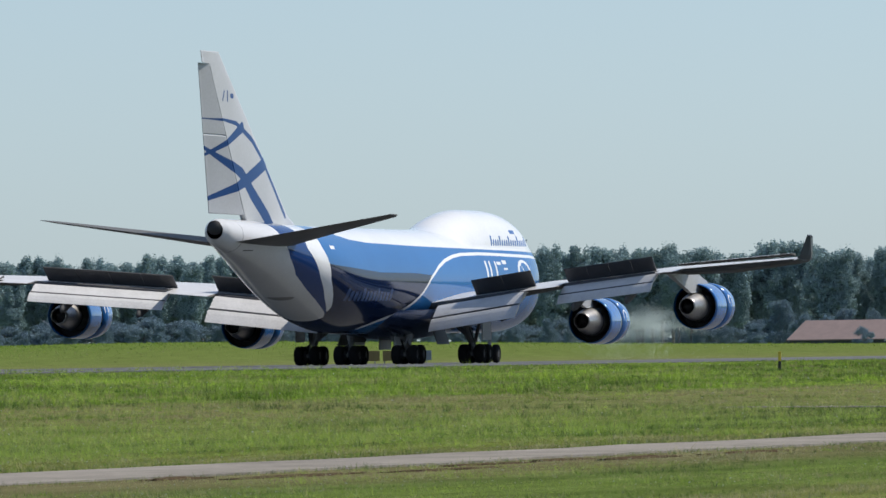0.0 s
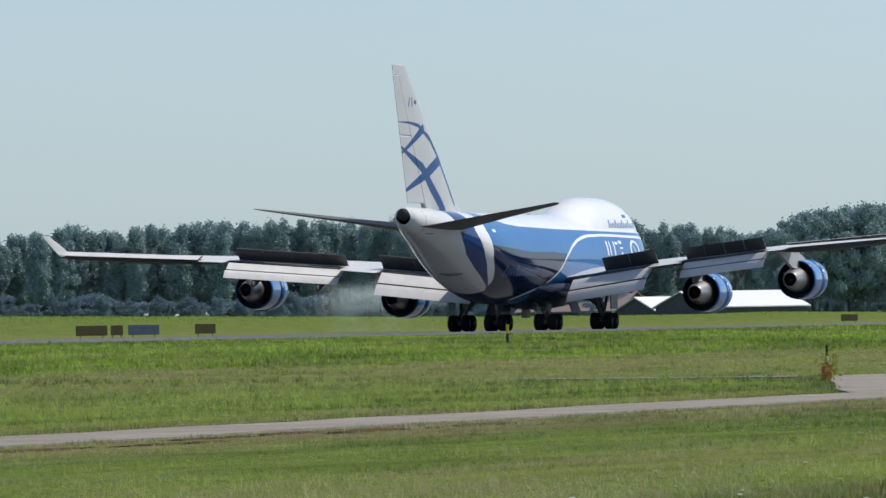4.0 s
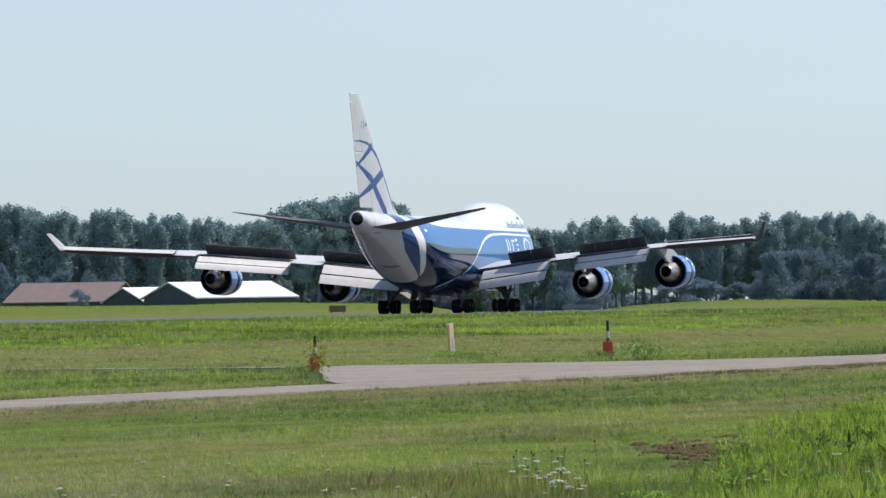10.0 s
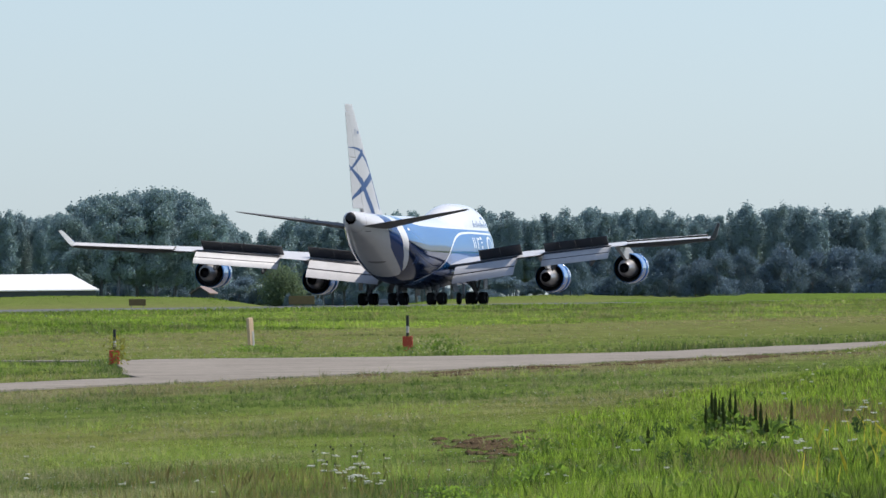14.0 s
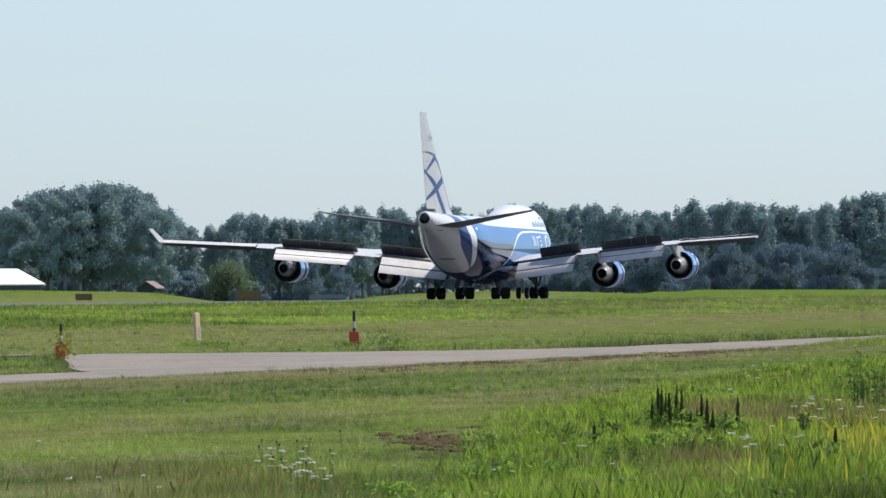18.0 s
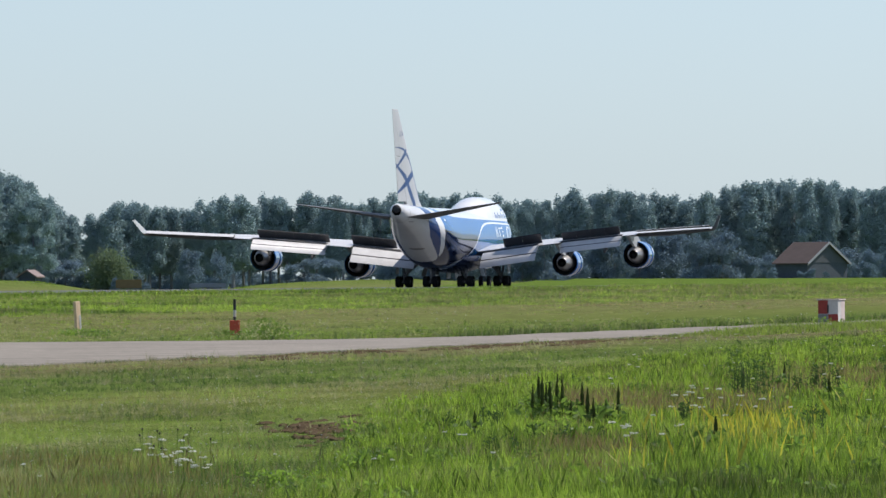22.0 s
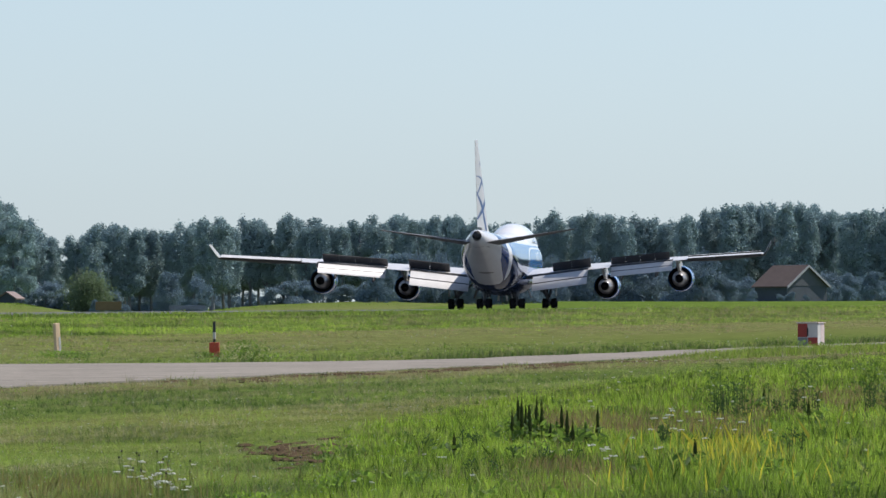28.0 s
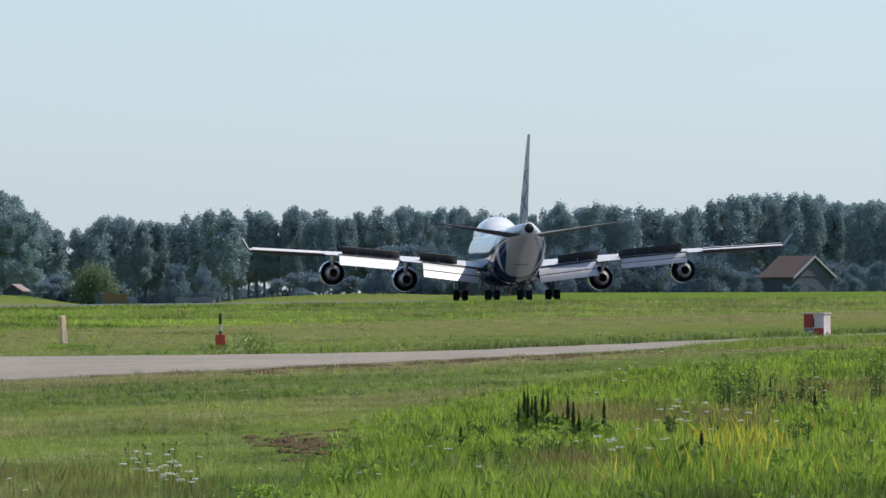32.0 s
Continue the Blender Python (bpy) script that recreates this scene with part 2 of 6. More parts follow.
def build_ground():
    az = np.radians(np.concatenate([np.arange(-180, -16, 6.0), np.arange(-16, 10, 0.25), np.arange(10, 179, 6.0), [180.0]]))
    d = np.concatenate([[0.0, 2.0, 6.0], np.geomspace(12, 4800, 150)])
    A, D = np.meshgrid(az, d)
    x, y = D * np.sin(A), D * np.cos(A)
    z = ground_z(x, y)
    rough = np.array([noise.noise((a * 0.05, b * 0.05, 0.3)) for a, b in zip(x.ravel(), y.ravel())]).reshape(x.shape)
    z = z + 0.03 * rough * np.clip((150 - (-x * DY + y * DX)) / 40, 0, 1) * (D < 900)
    v = np.stack([x, y, z], -1).reshape(-1, 3)
    k = len(az)
    j, i = np.meshgrid(np.arange(len(d) - 1), np.arange(k - 1), indexing="ij")
    f = np.stack([j * k + i, j * k + i + 1, (j + 1) * k + i + 1, (j + 1) * k + i], -1).reshape(-1, 4)[:, ::-1]
    ob = new("ground", mesh_of("ground", v, f, FIELD, smooth=True))
    tagged(ob, "flat airfield of mown and rough green grass", "ground", kind="structure")


ASPHALT = material("old_pale_asphalt", (0.240, 0.220, 0.195), 0.95, spec=0.0, var=0.34, scale=0.35, fine=9, bump=0.3)
RUNWAY = material("runway_asphalt", (0.095, 0.097, 0.098), 0.85, spec=0.3, var=0.2, scale=0.15, fine=20, bump=0.2)


def sheet(name, corners, z, mat, label, category, thick=0.05):
    """A paved sheet with a thin edge, from corners (along, across)."""
    bm = bmesh.new()
    top = [bm.verts.new((*place(s, a), z)) for s, a in corners]
    face = bm.faces.new(top)
    r = bmesh.ops.extrude_face_region(bm, geom=[face])
    for v in r["geom"]:
        if isinstance(v, bmesh.types.BMVert):
            v.co.z -= thick + 0.2
    bmesh.ops.recalc_face_normals(bm, faces=bm.faces)
    ob = part(name, bm, mat, None)
    return tagged(ob, label, category, kind="structure")


def build_paving():
    rnd = random.Random(4)
    low = [(s, 46.6 + 0.35 * rnd.uniform(-1, 1)) for s in range(-40, 640, 6)]
    up = [(s, 53.4 + 0.35 * rnd.uniform(-1, 1)) for s in range(638, 300, -6)]
    left = [(s, 50.9 + 0.3 * rnd.uniform(-1, 1)) for s in range(214, -40, -6)]
    mouth = [(294, 54.2), (287, 56.5), (284, 60), (283, 66.9), (277, 66.6), (262, 63.0), (242, 58.0), (226, 54.2), (215, 51.2)]
    sheet("road", low + up + mouth + left, FIELD_Z + 0.04, ASPHALT, "narrow pale asphalt service road through grass", "road")
    sheet("path", [(277.5, 66.9), (281.5, 66.9), (285.8, 74.5), (292.2, 82.5), (290.6, 83.0), (283.0, 74.5)], FIELD_Z + 0.03, ASPHALT, "thin pale side path through grass", "path")
    sheet("runway", [(-600, 132), (1110, 132), (1110, 212), (-600, 212)], 0.0, RUNWAY, "long grey concrete runway seen at a low angle", "runway")


build_ground()
build_paving()

# ---------------------------------------------------------------- the airliner
# its own space: x forward from the main gear, y to its left, z up; s is the way back from the nose
def X(s):
    return 33.5 - s


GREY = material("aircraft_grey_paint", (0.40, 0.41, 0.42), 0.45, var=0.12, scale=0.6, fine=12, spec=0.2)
# the shade under the wing is put into this darker grey
WING_SHADED_GREY = material("wing_grey_with_shade", (0.12, 0.117, 0.112), 0.6, var=0.2, scale=0.5, fine=12, spec=0.05)
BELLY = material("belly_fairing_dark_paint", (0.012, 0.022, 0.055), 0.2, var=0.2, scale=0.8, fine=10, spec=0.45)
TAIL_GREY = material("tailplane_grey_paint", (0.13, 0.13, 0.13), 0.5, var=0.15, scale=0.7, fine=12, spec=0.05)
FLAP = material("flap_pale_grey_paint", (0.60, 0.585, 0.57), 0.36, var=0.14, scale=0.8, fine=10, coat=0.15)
SPOILER = material("spoiler_underside_grey", (0.06, 0.06, 0.064), 0.7, var=0.2, scale=1.5, fine=8)
COWL = material("cowl_blue_paint", (0.022, 0.125, 0.37), 0.12, var=0.1, scale=1.0, coat=0.8)
COWL_LIP = material("polished_intake_lip", (0.75, 0.76, 0.78), 0.18, 1.0, var=0.05)
DARK = material("dark_duct", (0.025, 0.025, 0.028), 0.65, var=0.3, scale=2.0)
STEEL = material("heat_stained_nozzle_steel", (0.42, 0.40, 0.38), 0.36, 0.8, var=0.25, scale=2.0)
TYRE = material("tyre_rubber", (0.016, 0.016, 0.017), 0.95, spec=0.1, var=0.3, scale=4.0)
STRUT = material("landing_gear_grey", (0.20, 0.205, 0.21), 0.45, 0.2, var=0.2, scale=3.0)
LETTER = material("white_marking", (0.72, 0.73, 0.75), 0.4, var=0.05)
GLASS = material("dark_cockpit_glass", (0.02, 0.022, 0.025), 0.08, var=0.1)
SEAM = material("panel_gap", (0.06, 0.06, 0.065), 0.7, var=0.1)


def livery(name, layers, base, rough=0.09):
    """Paint in fields: each layer covers where its attribute is above zero."""
    m = material(name, base, rough, var=0.07, scale=0.45, fine=16, spec=0.22)
    n, l = m.node_tree.nodes, m.node_tree.links
    b = n["Principled BSDF"]
    mul = b.inputs["Base Color"].links[0].from_node
    colour = None
    for key, c in layers:
        a = n.new("ShaderNodeAttribute")
        a.attribute_name = key
        cut = n.new("ShaderNodeMapRange")
        cut.inputs["From Min"].default_value, cut.inputs["From Max"].default_value = -0.012, 0.012
        l.new(a.outputs["Fac"], cut.inputs[0])
        mx = n.new("ShaderNodeMix")
        mx.data_type = "RGBA"
        l.new(cut.outputs[0], mx.inputs[0])
        if colour is None:
            mx.inputs[6].default_value = (*base, 1)
        else:
            l.new(colour, mx.inputs[6])
        mx.inputs[7].default_value = (*c, 1)
        colour = mx.outputs[2]
    l.new(colour, mul.inputs[6])
    return m


NAVY, MID, PALE = (0.006, 0.015, 0.050), (0.024, 0.130, 0.34), (0.74, 0.74, 0.74)
FUSELAGE = livery("fuselage_livery", [("navy", NAVY), ("front", MID), ("line", PALE), ("top", PALE), ("stripe_white", PALE), ("stripe_blue", (0.012, 0.045, 0.16)), ("tail", (0.60, 0.60, 0.605)), ("seams", (0.10, 0.10, 0.10)), ("marks", PALE), ("blue_marks", (0.03, 0.10, 0.30)), ("faint", (0.05, 0.075, 0.15)), ("grime", (0.30, 0.29, 0.28))], MID)
WINGLET = livery("winglet_livery", [("bars", (0.018, 0.085, 0.30))], (0.36, 0.38, 0.38), 0.7)
WINGLET.node_tree.nodes["Principled BSDF"].inputs["Specular IOR Level"].default_value = 0.05
WINGLET_OUT = livery("winglet_outer_livery", [("bars", (0.40, 0.42, 0.42))], (0.05, 0.065, 0.08), 0.6)
FIN = livery("fin_livery", [("bars", (0.013, 0.058, 0.19))], (0.45, 0.46, 0.475), 0.4)

SECTIONS = np.array([(0.0, 4.75, 4.45, .12), (.6, 5.6, 3.7, .95), (1.5, 6.5, 3.05, 1.6), (3, 7.75, 2.5, 2.25), (5, 9.1, 2.2, 2.75), (7.5, 9.83, 2.05, 3.08),
                     (10, 10.08, 2.0, 3.22), (13, 10.12, 2.0, 3.25), (17, 10.05, 2.0, 3.25), (20, 9.62, 2, 3.25), (23, 8.95, 2, 3.25), (26, 8.72, 2, 3.25)])
SECTIONS_AFT = np.array([(45, 8.7, 2.0, 3.25), (49, 8.7, 2.45, 3.22), (53, 8.72, 3.5, 3.05), (57, 8.8, 4.65, 2.62), (61, 8.88, 5.75, 2.02), (64.5, 8.97, 6.55, 1.45),
                         (67, 9.0, 7.1, 1.0), (68.0, 8.95, 7.42, .80), (68.5, 8.80, 7.72, .52)])
SECTIONS = np.concatenate([SECTIONS, SECTIONS_AFT])


def curve_at(s, k):
    """A smooth value through the sections (Catmull-Rom)."""
    t = SECTIONS[:, 0]
    i = int(np.clip(np.searchsorted(t, s) - 1, 0, len(t) - 2))
    v = SECTIONS[:, k]
    h = t[i + 1] - t[i]
    u = (s - t[i]) / h
    m0 = (v[i + 1] - v[max(i - 1, 0)]) / (t[i + 1] - t[max(i - 1, 0)]) * h
    j = min(i + 2, len(t) - 1)
    m1 = (v[j] - v[i]) / (t[j] - t[i]) * h
    return (2 * u ** 3 - 3 * u ** 2 + 1) * v[i] + (u ** 3 - 2 * u ** 2 + u) * m0 + (-2 * u ** 3 + 3 * u ** 2) * v[i + 1] + (u ** 3 - u ** 2) * m1


HULL_S = np.arange(0, 68.51, 0.125)
HULL = {}
for key in (1, 2, 3):
    raw = np.array([curve_at(q, key) for q in HULL_S])
    soft = raw.copy()
    for _ in range(3):                       # fair the lines, most of all towards the tail
        pad = np.pad(soft, 12, mode="edge")
        soft = np.convolve(pad, np.ones(25) / 25, "valid")
    fair = np.clip((HULL_S - 40) / 6, 0, 1) * np.clip((68.0 - HULL_S) / 2.5, 0, 1)
    HULL[key] = raw + (soft - raw) * fair


def hull_at(q, key):
    return float(np.interp(q, HULL_S, HULL[key]))


def hull_ring(s, k=144):
    top, bottom, half = hull_at(s, 1), hull_at(s, 2), hull_at(s, 3)
    main_top = min(top, 8.71) if s < 26 else top
    zc, hh = (main_top + bottom) / 2, (main_top - bottom) / 2
    out = []
    for i in range(k):
        a = 2 * math.pi * i / k
        y, z = math.sin(a), -math.cos(a)
        r = 1 / math.hypot(y / half, z / hh)
        if top > main_top + 0.02:            # the upper-deck lobe
            rl = 2.45 * min(1, half / 3.0)
            c = top - rl - zc
            disc = rl * rl - (c * y) ** 2
            if disc > 0:
                r = max(r, c * z + math.sqrt(disc))
        out.append((X(s), r * y, zc + r * z))
    return out


def polyline_gap(px, pz, pts):
    d = np.full(px.shape, 1e9)
    for (a, b), (c, e) in zip(pts[:-1], pts[1:]):
        t = np.clip(((px - a) * (c - a) + (pz - b) * (e - b)) / ((c - a) ** 2 + (e - b) ** 2), 0, 1)
        d = np.minimum(d, np.hypot(px - a - t * (c - a), pz - b - t * (e - b)))
    return d


def build_fuselage(plane):
    ss = np.concatenate([np.linspace(0, 3, 16)[:-1], np.linspace(3, 5, 8)[:-1], np.linspace(5, 21, 134)[:-1], np.linspace(21, 40, 50)[:-1], np.linspace(40, 45, 26)[:-1], np.linspace(45, 68.5, 118)])
    rings = [hull_ring(s) for s in ss]
    v, f = loft(rings)
    s, z = 33.5 - v[:, 0], v[:, 2]
    zb = np.interp(s, [0, 8.6, 21.4, 33.4, 44.2, 47.5, 49.4, 51, 52.2], [7.3, 7.4, 7.48, 7.55, 7.68, 7.85, 8.1, 8.5, 9.4])
    aft = np.interp(z, [3.0, 3.3, 4.7, 5.6, 6.6, 7.6, 8.8], [50.2, 50.9, 55.4, 58.0, 59.8, 60.8, 61.2])
    fore = np.interp(z, [3.0, 3.3, 4.2, 5.4, 7.2, 8.6], [50.2, 50.75, 52.8, 55.0, 57.4, 57.6])
    fore2 = np.interp(z, [3.0, 3.3, 3.7, 5.3, 7.3, 8.7], [50.2, 50.7, 51.1, 53.5, 54.9, 54.4])
    line = [(43.3, 2.3), (41.0, 2.8), (38.4, 3.2), (36.2, 3.8), (34.6, 4.4), (32.6, 5.5), (30.6, 6.2), (28.6, 6.65), (26.4, 6.93), (24.2, 7.08), (20, 7.15), (17, 7.15), (6.6, 7.05), (3, 6.95)]
    gap = polyline_gap(s, z, line)
    behind = s - np.interp(z, [2.3, 2.8, 3.2, 3.8, 4.4, 5.5, 6.2, 6.65, 7.0], [43.3, 41.0, 38.4, 36.2, 34.6, 32.6, 30.6, 28.6, 25])
    # the treeline's dark reflection is painted in as the navy's upper edge
    navy_mirror_z = np.interp(s, [33, 36, 44, 53, 60], [5.7, 5.8, 5.8, 6.2, 6.7])
    marks, blue_marks, faint = np.full(len(v), -9.0), np.full(len(v), -9.0), np.full(len(v), -9.0)

    def box_field(s0, s1, z0, z1):
        return np.minimum((s1 - s0) / 2 - np.abs(s - (s0 + s1) / 2), (z1 - z0) / 2 - np.abs(z - (z0 + z1) / 2))

    # plain shapes where the flank carries its emblem and lettering
    for a, b, z0, z1 in ((18.9, 19.3, 5.6, 6.7), (18.0, 18.35, 5.6, 6.7), (16.6, 16.95, 5.6, 6.7), (15.4, 16.4, 6.45, 6.65), (14.0, 15.0, 6.5, 6.75), (14.0, 15.0, 6.1, 6.25), (14.2, 14.8, 5.6, 5.85)):
        marks = np.maximum(marks, box_field(a, b, z0, z1))
    marks = np.maximum(marks, 0.10 - np.abs(np.hypot((s - 9.8) / 2.1, z - 6.0) - 0.72))
    marks = np.maximum(marks, np.minimum(0.06 - np.abs((s - 9.8) / 2.1 - (z - 6.0) * 0.8), 0.7 - np.abs(z - 6.0)))
    for i in range(17):
        a = 6.6 + i * 0.54
        blue_marks = np.maximum(blue_marks, box_field(a, a + 0.36, 7.72, 8.16 + 0.24 * (i % 4 == 0)))
    blue_marks = np.maximum(blue_marks, box_field(9.0, 10.4, 8.55, 8.8))
    for i in range(13):
        a = 41.2 + i * 0.72
        faint = np.maximum(faint, box_field(a, a + 0.5, 4.0, 4.6 + 0.2 * (i % 4 == 0)))
    marks = np.maximum(marks, box_field(52.4, 53.3, 7.2, 7.42))
    attrs = {"top": z - zb, "tail": s - aft, "stripe_blue": np.minimum(s - fore, aft - s), "stripe_white": np.minimum(s - fore2, fore - s),
             "line": 0.10 - gap, "navy": np.minimum(navy_mirror_z - z, behind), "front": np.where((behind < 0) & (z < 7.0), -behind, -1.0),
             "seams": np.where(s > 61.5, np.maximum.reduce([0.03 - np.abs(s - 66.3), 0.022 - np.abs(s - 63.4), np.where(np.abs(s - 65.0) < 0.6, 0.03 - np.abs(z - 7.05), -1)]), -1.0),
             "marks": marks, "blue_marks": blue_marks, "faint": faint, "grime": np.where(s > 50, 0.22 - np.hypot((s - 55.4) / 2.2, (z - 4.05)), -1.0)}
    hull = part("fuselage", mesh_of("fuselage", v, f, FUSELAGE, True, attrs), None, plane, "white, blue and navy painted fuselage")
    # closed nose and tail pipe
    bm = bmesh.new()
    # capped pipe; its dark colour stands in for the unlit hole
    bm_tube(bm, (X(68.2), 0, 8.40), (X(68.66), 0, 8.42), 0.46, 0.43, 24)
    part("exhaust_pipe", bm, DARK, hull, "auxiliary exhaust outlet, its unlit hole painted as a dark end", True)
    # cockpit panes
    for sv in (3.4, 4.1, 4.8):
        ring = hull_ring(sv)
        for sgn in (1, -1):
            p = min((r for r in ring if r[1] * sgn > 0), key=lambda r: abs(r[2] - (6.9 + 0.25 * sv)))
            bm = bmesh.new()
            bm_box(bm, -0.26, 0.26, -0.03, 0.03, -0.2, 0.2, 0.02)
            ob = part("cockpit_pane", bm, GLASS, hull, "dark cockpit window")
            ob.matrix_basis = pose(p[0], p[1] * 0.99, p[2], -sgn * 35, 0, -sgn * 22)
    # belly fairing
    rings = []
    for t in np.linspace(0, 1, 24):
        sv = 18.5 + 24 * t
        w = math.sin(math.pi * t) ** 0.5
        rings.append([(X(sv), (0.5 + 3.05 * w) * math.sin(a), 3.2 - (0.2 + 1.45 * w) * math.cos(a)) for a in np.linspace(-1.75, 1.75, 30)])
    v, f = loft(rings, False)
    part("wing_fairing", mesh_of("wing_fairing", v, f, BELLY, True), None, plane, "dark belly fairing")
    return hull


WING_Y = [3.0, 10.4, 11.6, 20.3, 31.4]


def wing_le(y):
    return 18.2 + (y - 3.0) * 0.951


def wing_te(y):
    return float(np.interp(y, [3.0, 11.6, 31.4], [35.0, 37.8, 49.3]))


def wing_z(y):
    return float(np.interp(y, WING_Y, [3.55, 4.50, 4.62, 5.45, 6.12]))


def airfoil(y, le, te, z0, thick, cut=1.0, side=1, incid=0.03, k=14, belly=0.0):
    """A ring round one section; cut: where the fixed wing ends."""
    c = te - le
    up, low = [], []
    for i in range(k + 1):
        u = cut * (1 - math.cos(math.pi * i / k)) / 2
        t = thick * (1.45 * math.sqrt(u) - 0.63 * u - 1.75 * u * u + 1.42 * u ** 3 - 0.5 * u ** 4)
        camber = 0.03 * c * (1 - u) * 0.5
        zz = z0 + incid * c * (1 - u) + camber
        up.append((X(le + u * c), side * y, zz + t * 0.55))
        low.append((X(le + u * c), side * y, zz - t * 0.45 - belly * math.sin(math.pi * min(1.0, u) ** 0.8)))
    return up[::-1] + low[1:]


def build_wing(plane, side):
    name = "wing"
    ys = [2.2, 3.0, 10.38, 10.42, 12.98, 13.02, 20.58, 20.62, 22.28, 22.32, 26, 31.08, 31.12, 31.4]
    rings = []
    for y in ys:
        flap = y <= 10.4 or 13.0 < y < 20.6 or 22.3 < y < 31.1
        c = wing_te(y) - wing_le(y)
        cut = (0.80 if y < 11 else 0.76) if flap else 0.995
        rings.append(airfoil(y, wing_le(y), wing_te(y), wing_z(y), c * float(np.interp(y, [3, 12, 31], [0.125, 0.10, 0.085])), cut, side, belly=float(np.interp(y, [20.6, 23, 29, 31.4], [0, 0.34, 0.46, 0.2]))))
    v, f = loft(rings)
    k = len(rings[0])
    f += [list(range(k)), list(range((len(ys) - 1) * k, len(ys) * k))]
    if side > 0:
        f = [q[::-1] for q in f]
    wing = part(name, mesh_of("wing", v, f, WING_SHADED_GREY, True), None, plane, "grey swept wing")
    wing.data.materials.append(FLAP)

    def paint_under_shade(me):
        """Closed outward; the upper skin takes the pale paint, the rest the grey darkened for shade."""
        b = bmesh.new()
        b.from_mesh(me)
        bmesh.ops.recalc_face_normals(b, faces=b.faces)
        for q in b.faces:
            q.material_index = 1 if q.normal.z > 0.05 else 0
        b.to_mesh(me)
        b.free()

    paint_under_shade(wing.data)

    def slab(y0, y1, s0, s1, z0, z1, chord, angle, thick):
        """A tapered panel from hinge line (y0,s0,z0) to (y1,s1,z1) drooping by angle."""
        rings = []
        for y, s, z in ((y0, s0, z0), (y1, s1, z1)):
            ring = []
            for u, t in ((0, 0), (0.04, 0.6), (0.15, 1.0), (0.4, 0.95), (0.75, 0.5), (1.0, 0.06), (1.0, -0.06), (0.6, -0.25), (0.15, -0.5), (0.04, -0.35)):
                a = radians(angle)
                dx, dz = u * chord, t * thick
                ring.append((X(s + dx * math.cos(a) + dz * math.sin(a)), side * y, z - dx * math.sin(a) + dz * math.cos(a)))
            rings.append(ring)
        v, f = loft(rings)
        kk = len(rings[0])
        f += [list(range(kk)), list(range(kk, 2 * kk))]
        me = mesh_of("panel", v, f, FLAP)
        b = bmesh.new()
        b.from_mesh(me)
        bmesh.ops.recalc_face_normals(b, faces=b.faces)
        b.to_mesh(me)
        b.free()
        return me

    # flaps: a fore, a main and an aft panel in each of two bays
    for y0, y1, hs in ((3.7, 10.3, 0.80), (13.1, 20.5, 0.76)):
        def hinge(y):
            c = wing_te(y) - wing_le(y)
            return wing_le(y) + c * hs, wing_z(y) + 0.03 * c * (1 - hs)
        big = 1.0 if y0 < 10 else 0.70
        (s0, z0), (s1, z1) = hinge(y0), hinge(y1)
        part("fore_flap", slab(y0, y1, s0 - 0.5, s1 - 0.5, z0 + 0.05, z1 + 0.05, 1.0 * big, 14, 0.14), None, wing)
        part("flap", slab(y0, y1, s0 + 0.45 * big, s1 + 0.45 * big, z0 - 0.12, z1 - 0.12, 1.9 * big, 24, 0.24 * big), None, wing, "lowered pale grey flap")
        part("aft_flap", slab(y0, y1, s0 + 2.22 * big, s1 + 2.22 * big, z0 - 0.92 * big, z1 - 0.92 * big, 1.25 * big, 38, 0.13), None, wing)
        for ds, dz, th in ((0.40, 0.05, 0.10), (2.16, -0.80, 0.06)):
            part("flap_slot", slab(y0 + 0.02, y1 - 0.02, s0 + ds * big, s1 + ds * big, z0 + dz * big, z1 + dz * big, 0.16, 40, th), None, wing, "dark slot between flap panels").data.materials[0] = SEAM
        for y in ((5.2, 9.0) if y0 < 10 else (14.4, 18.6)):
            hs_, hz_ = hinge(y)
            bm = bmesh.new()
            bmesh.ops.create_uvsphere(bm, u_segments=12, v_segments=8, radius=1)
            bmesh.ops.scale(bm, vec=(2.6, 0.26, 0.46), verts=bm.verts)
            bmesh.ops.transform(bm, matrix=pose(X(hs_ + 0.2), side * y, hz_ - 0.80, 0, -20, 0), verts=bm.verts)
            part("flap_track_fairing", bm, WING_SHADED_GREY, wing, "", True)
    # outboard aileron, drooped a little
    def trail(y):
        c = wing_te(y) - wing_le(y)
        return wing_le(y) + 0.755 * c, wing_z(y) + 0.03 * c * 0.25
    (s0, z0), (s1, z1) = trail(22.35), trail(31.05)
    aileron = part("aileron", slab(22.35, 31.05, s0, s1, z0 + 0.30, z1 + 0.28, 1.5, 9 if side > 0 else -3, 0.10), None, wing, "outboard aileron, pale above, with shade painted below")
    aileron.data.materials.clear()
    aileron.data.materials.append(WING_SHADED_GREY)
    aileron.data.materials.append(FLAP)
    paint_under_shade(aileron.data)
    # raised spoilers
    for ya, yb, count, hs in ((6.0, 10.6, 2, 0.70), (13.0, 20.1, 4, 0.66)):
        w = (yb - ya) / count
        for i in range(count):
            p0, p1 = ya + i * w + 0.012, ya + (i + 1) * w - 0.012
            rings = []
            for y in (p0, p1):
                c = wing_te(y) - wing_le(y)
                s0, z0 = wing_le(y) + c * hs, wing_z(y) + 0.03 * c * (1 - hs) + 0.08
                ln, a = (1.95 if ya < 10 else 1.6), radians(36)
                th = 0.06
                q = [(0, -th), (0, th), (ln, th * 0.4), (ln, -th * 0.4)]
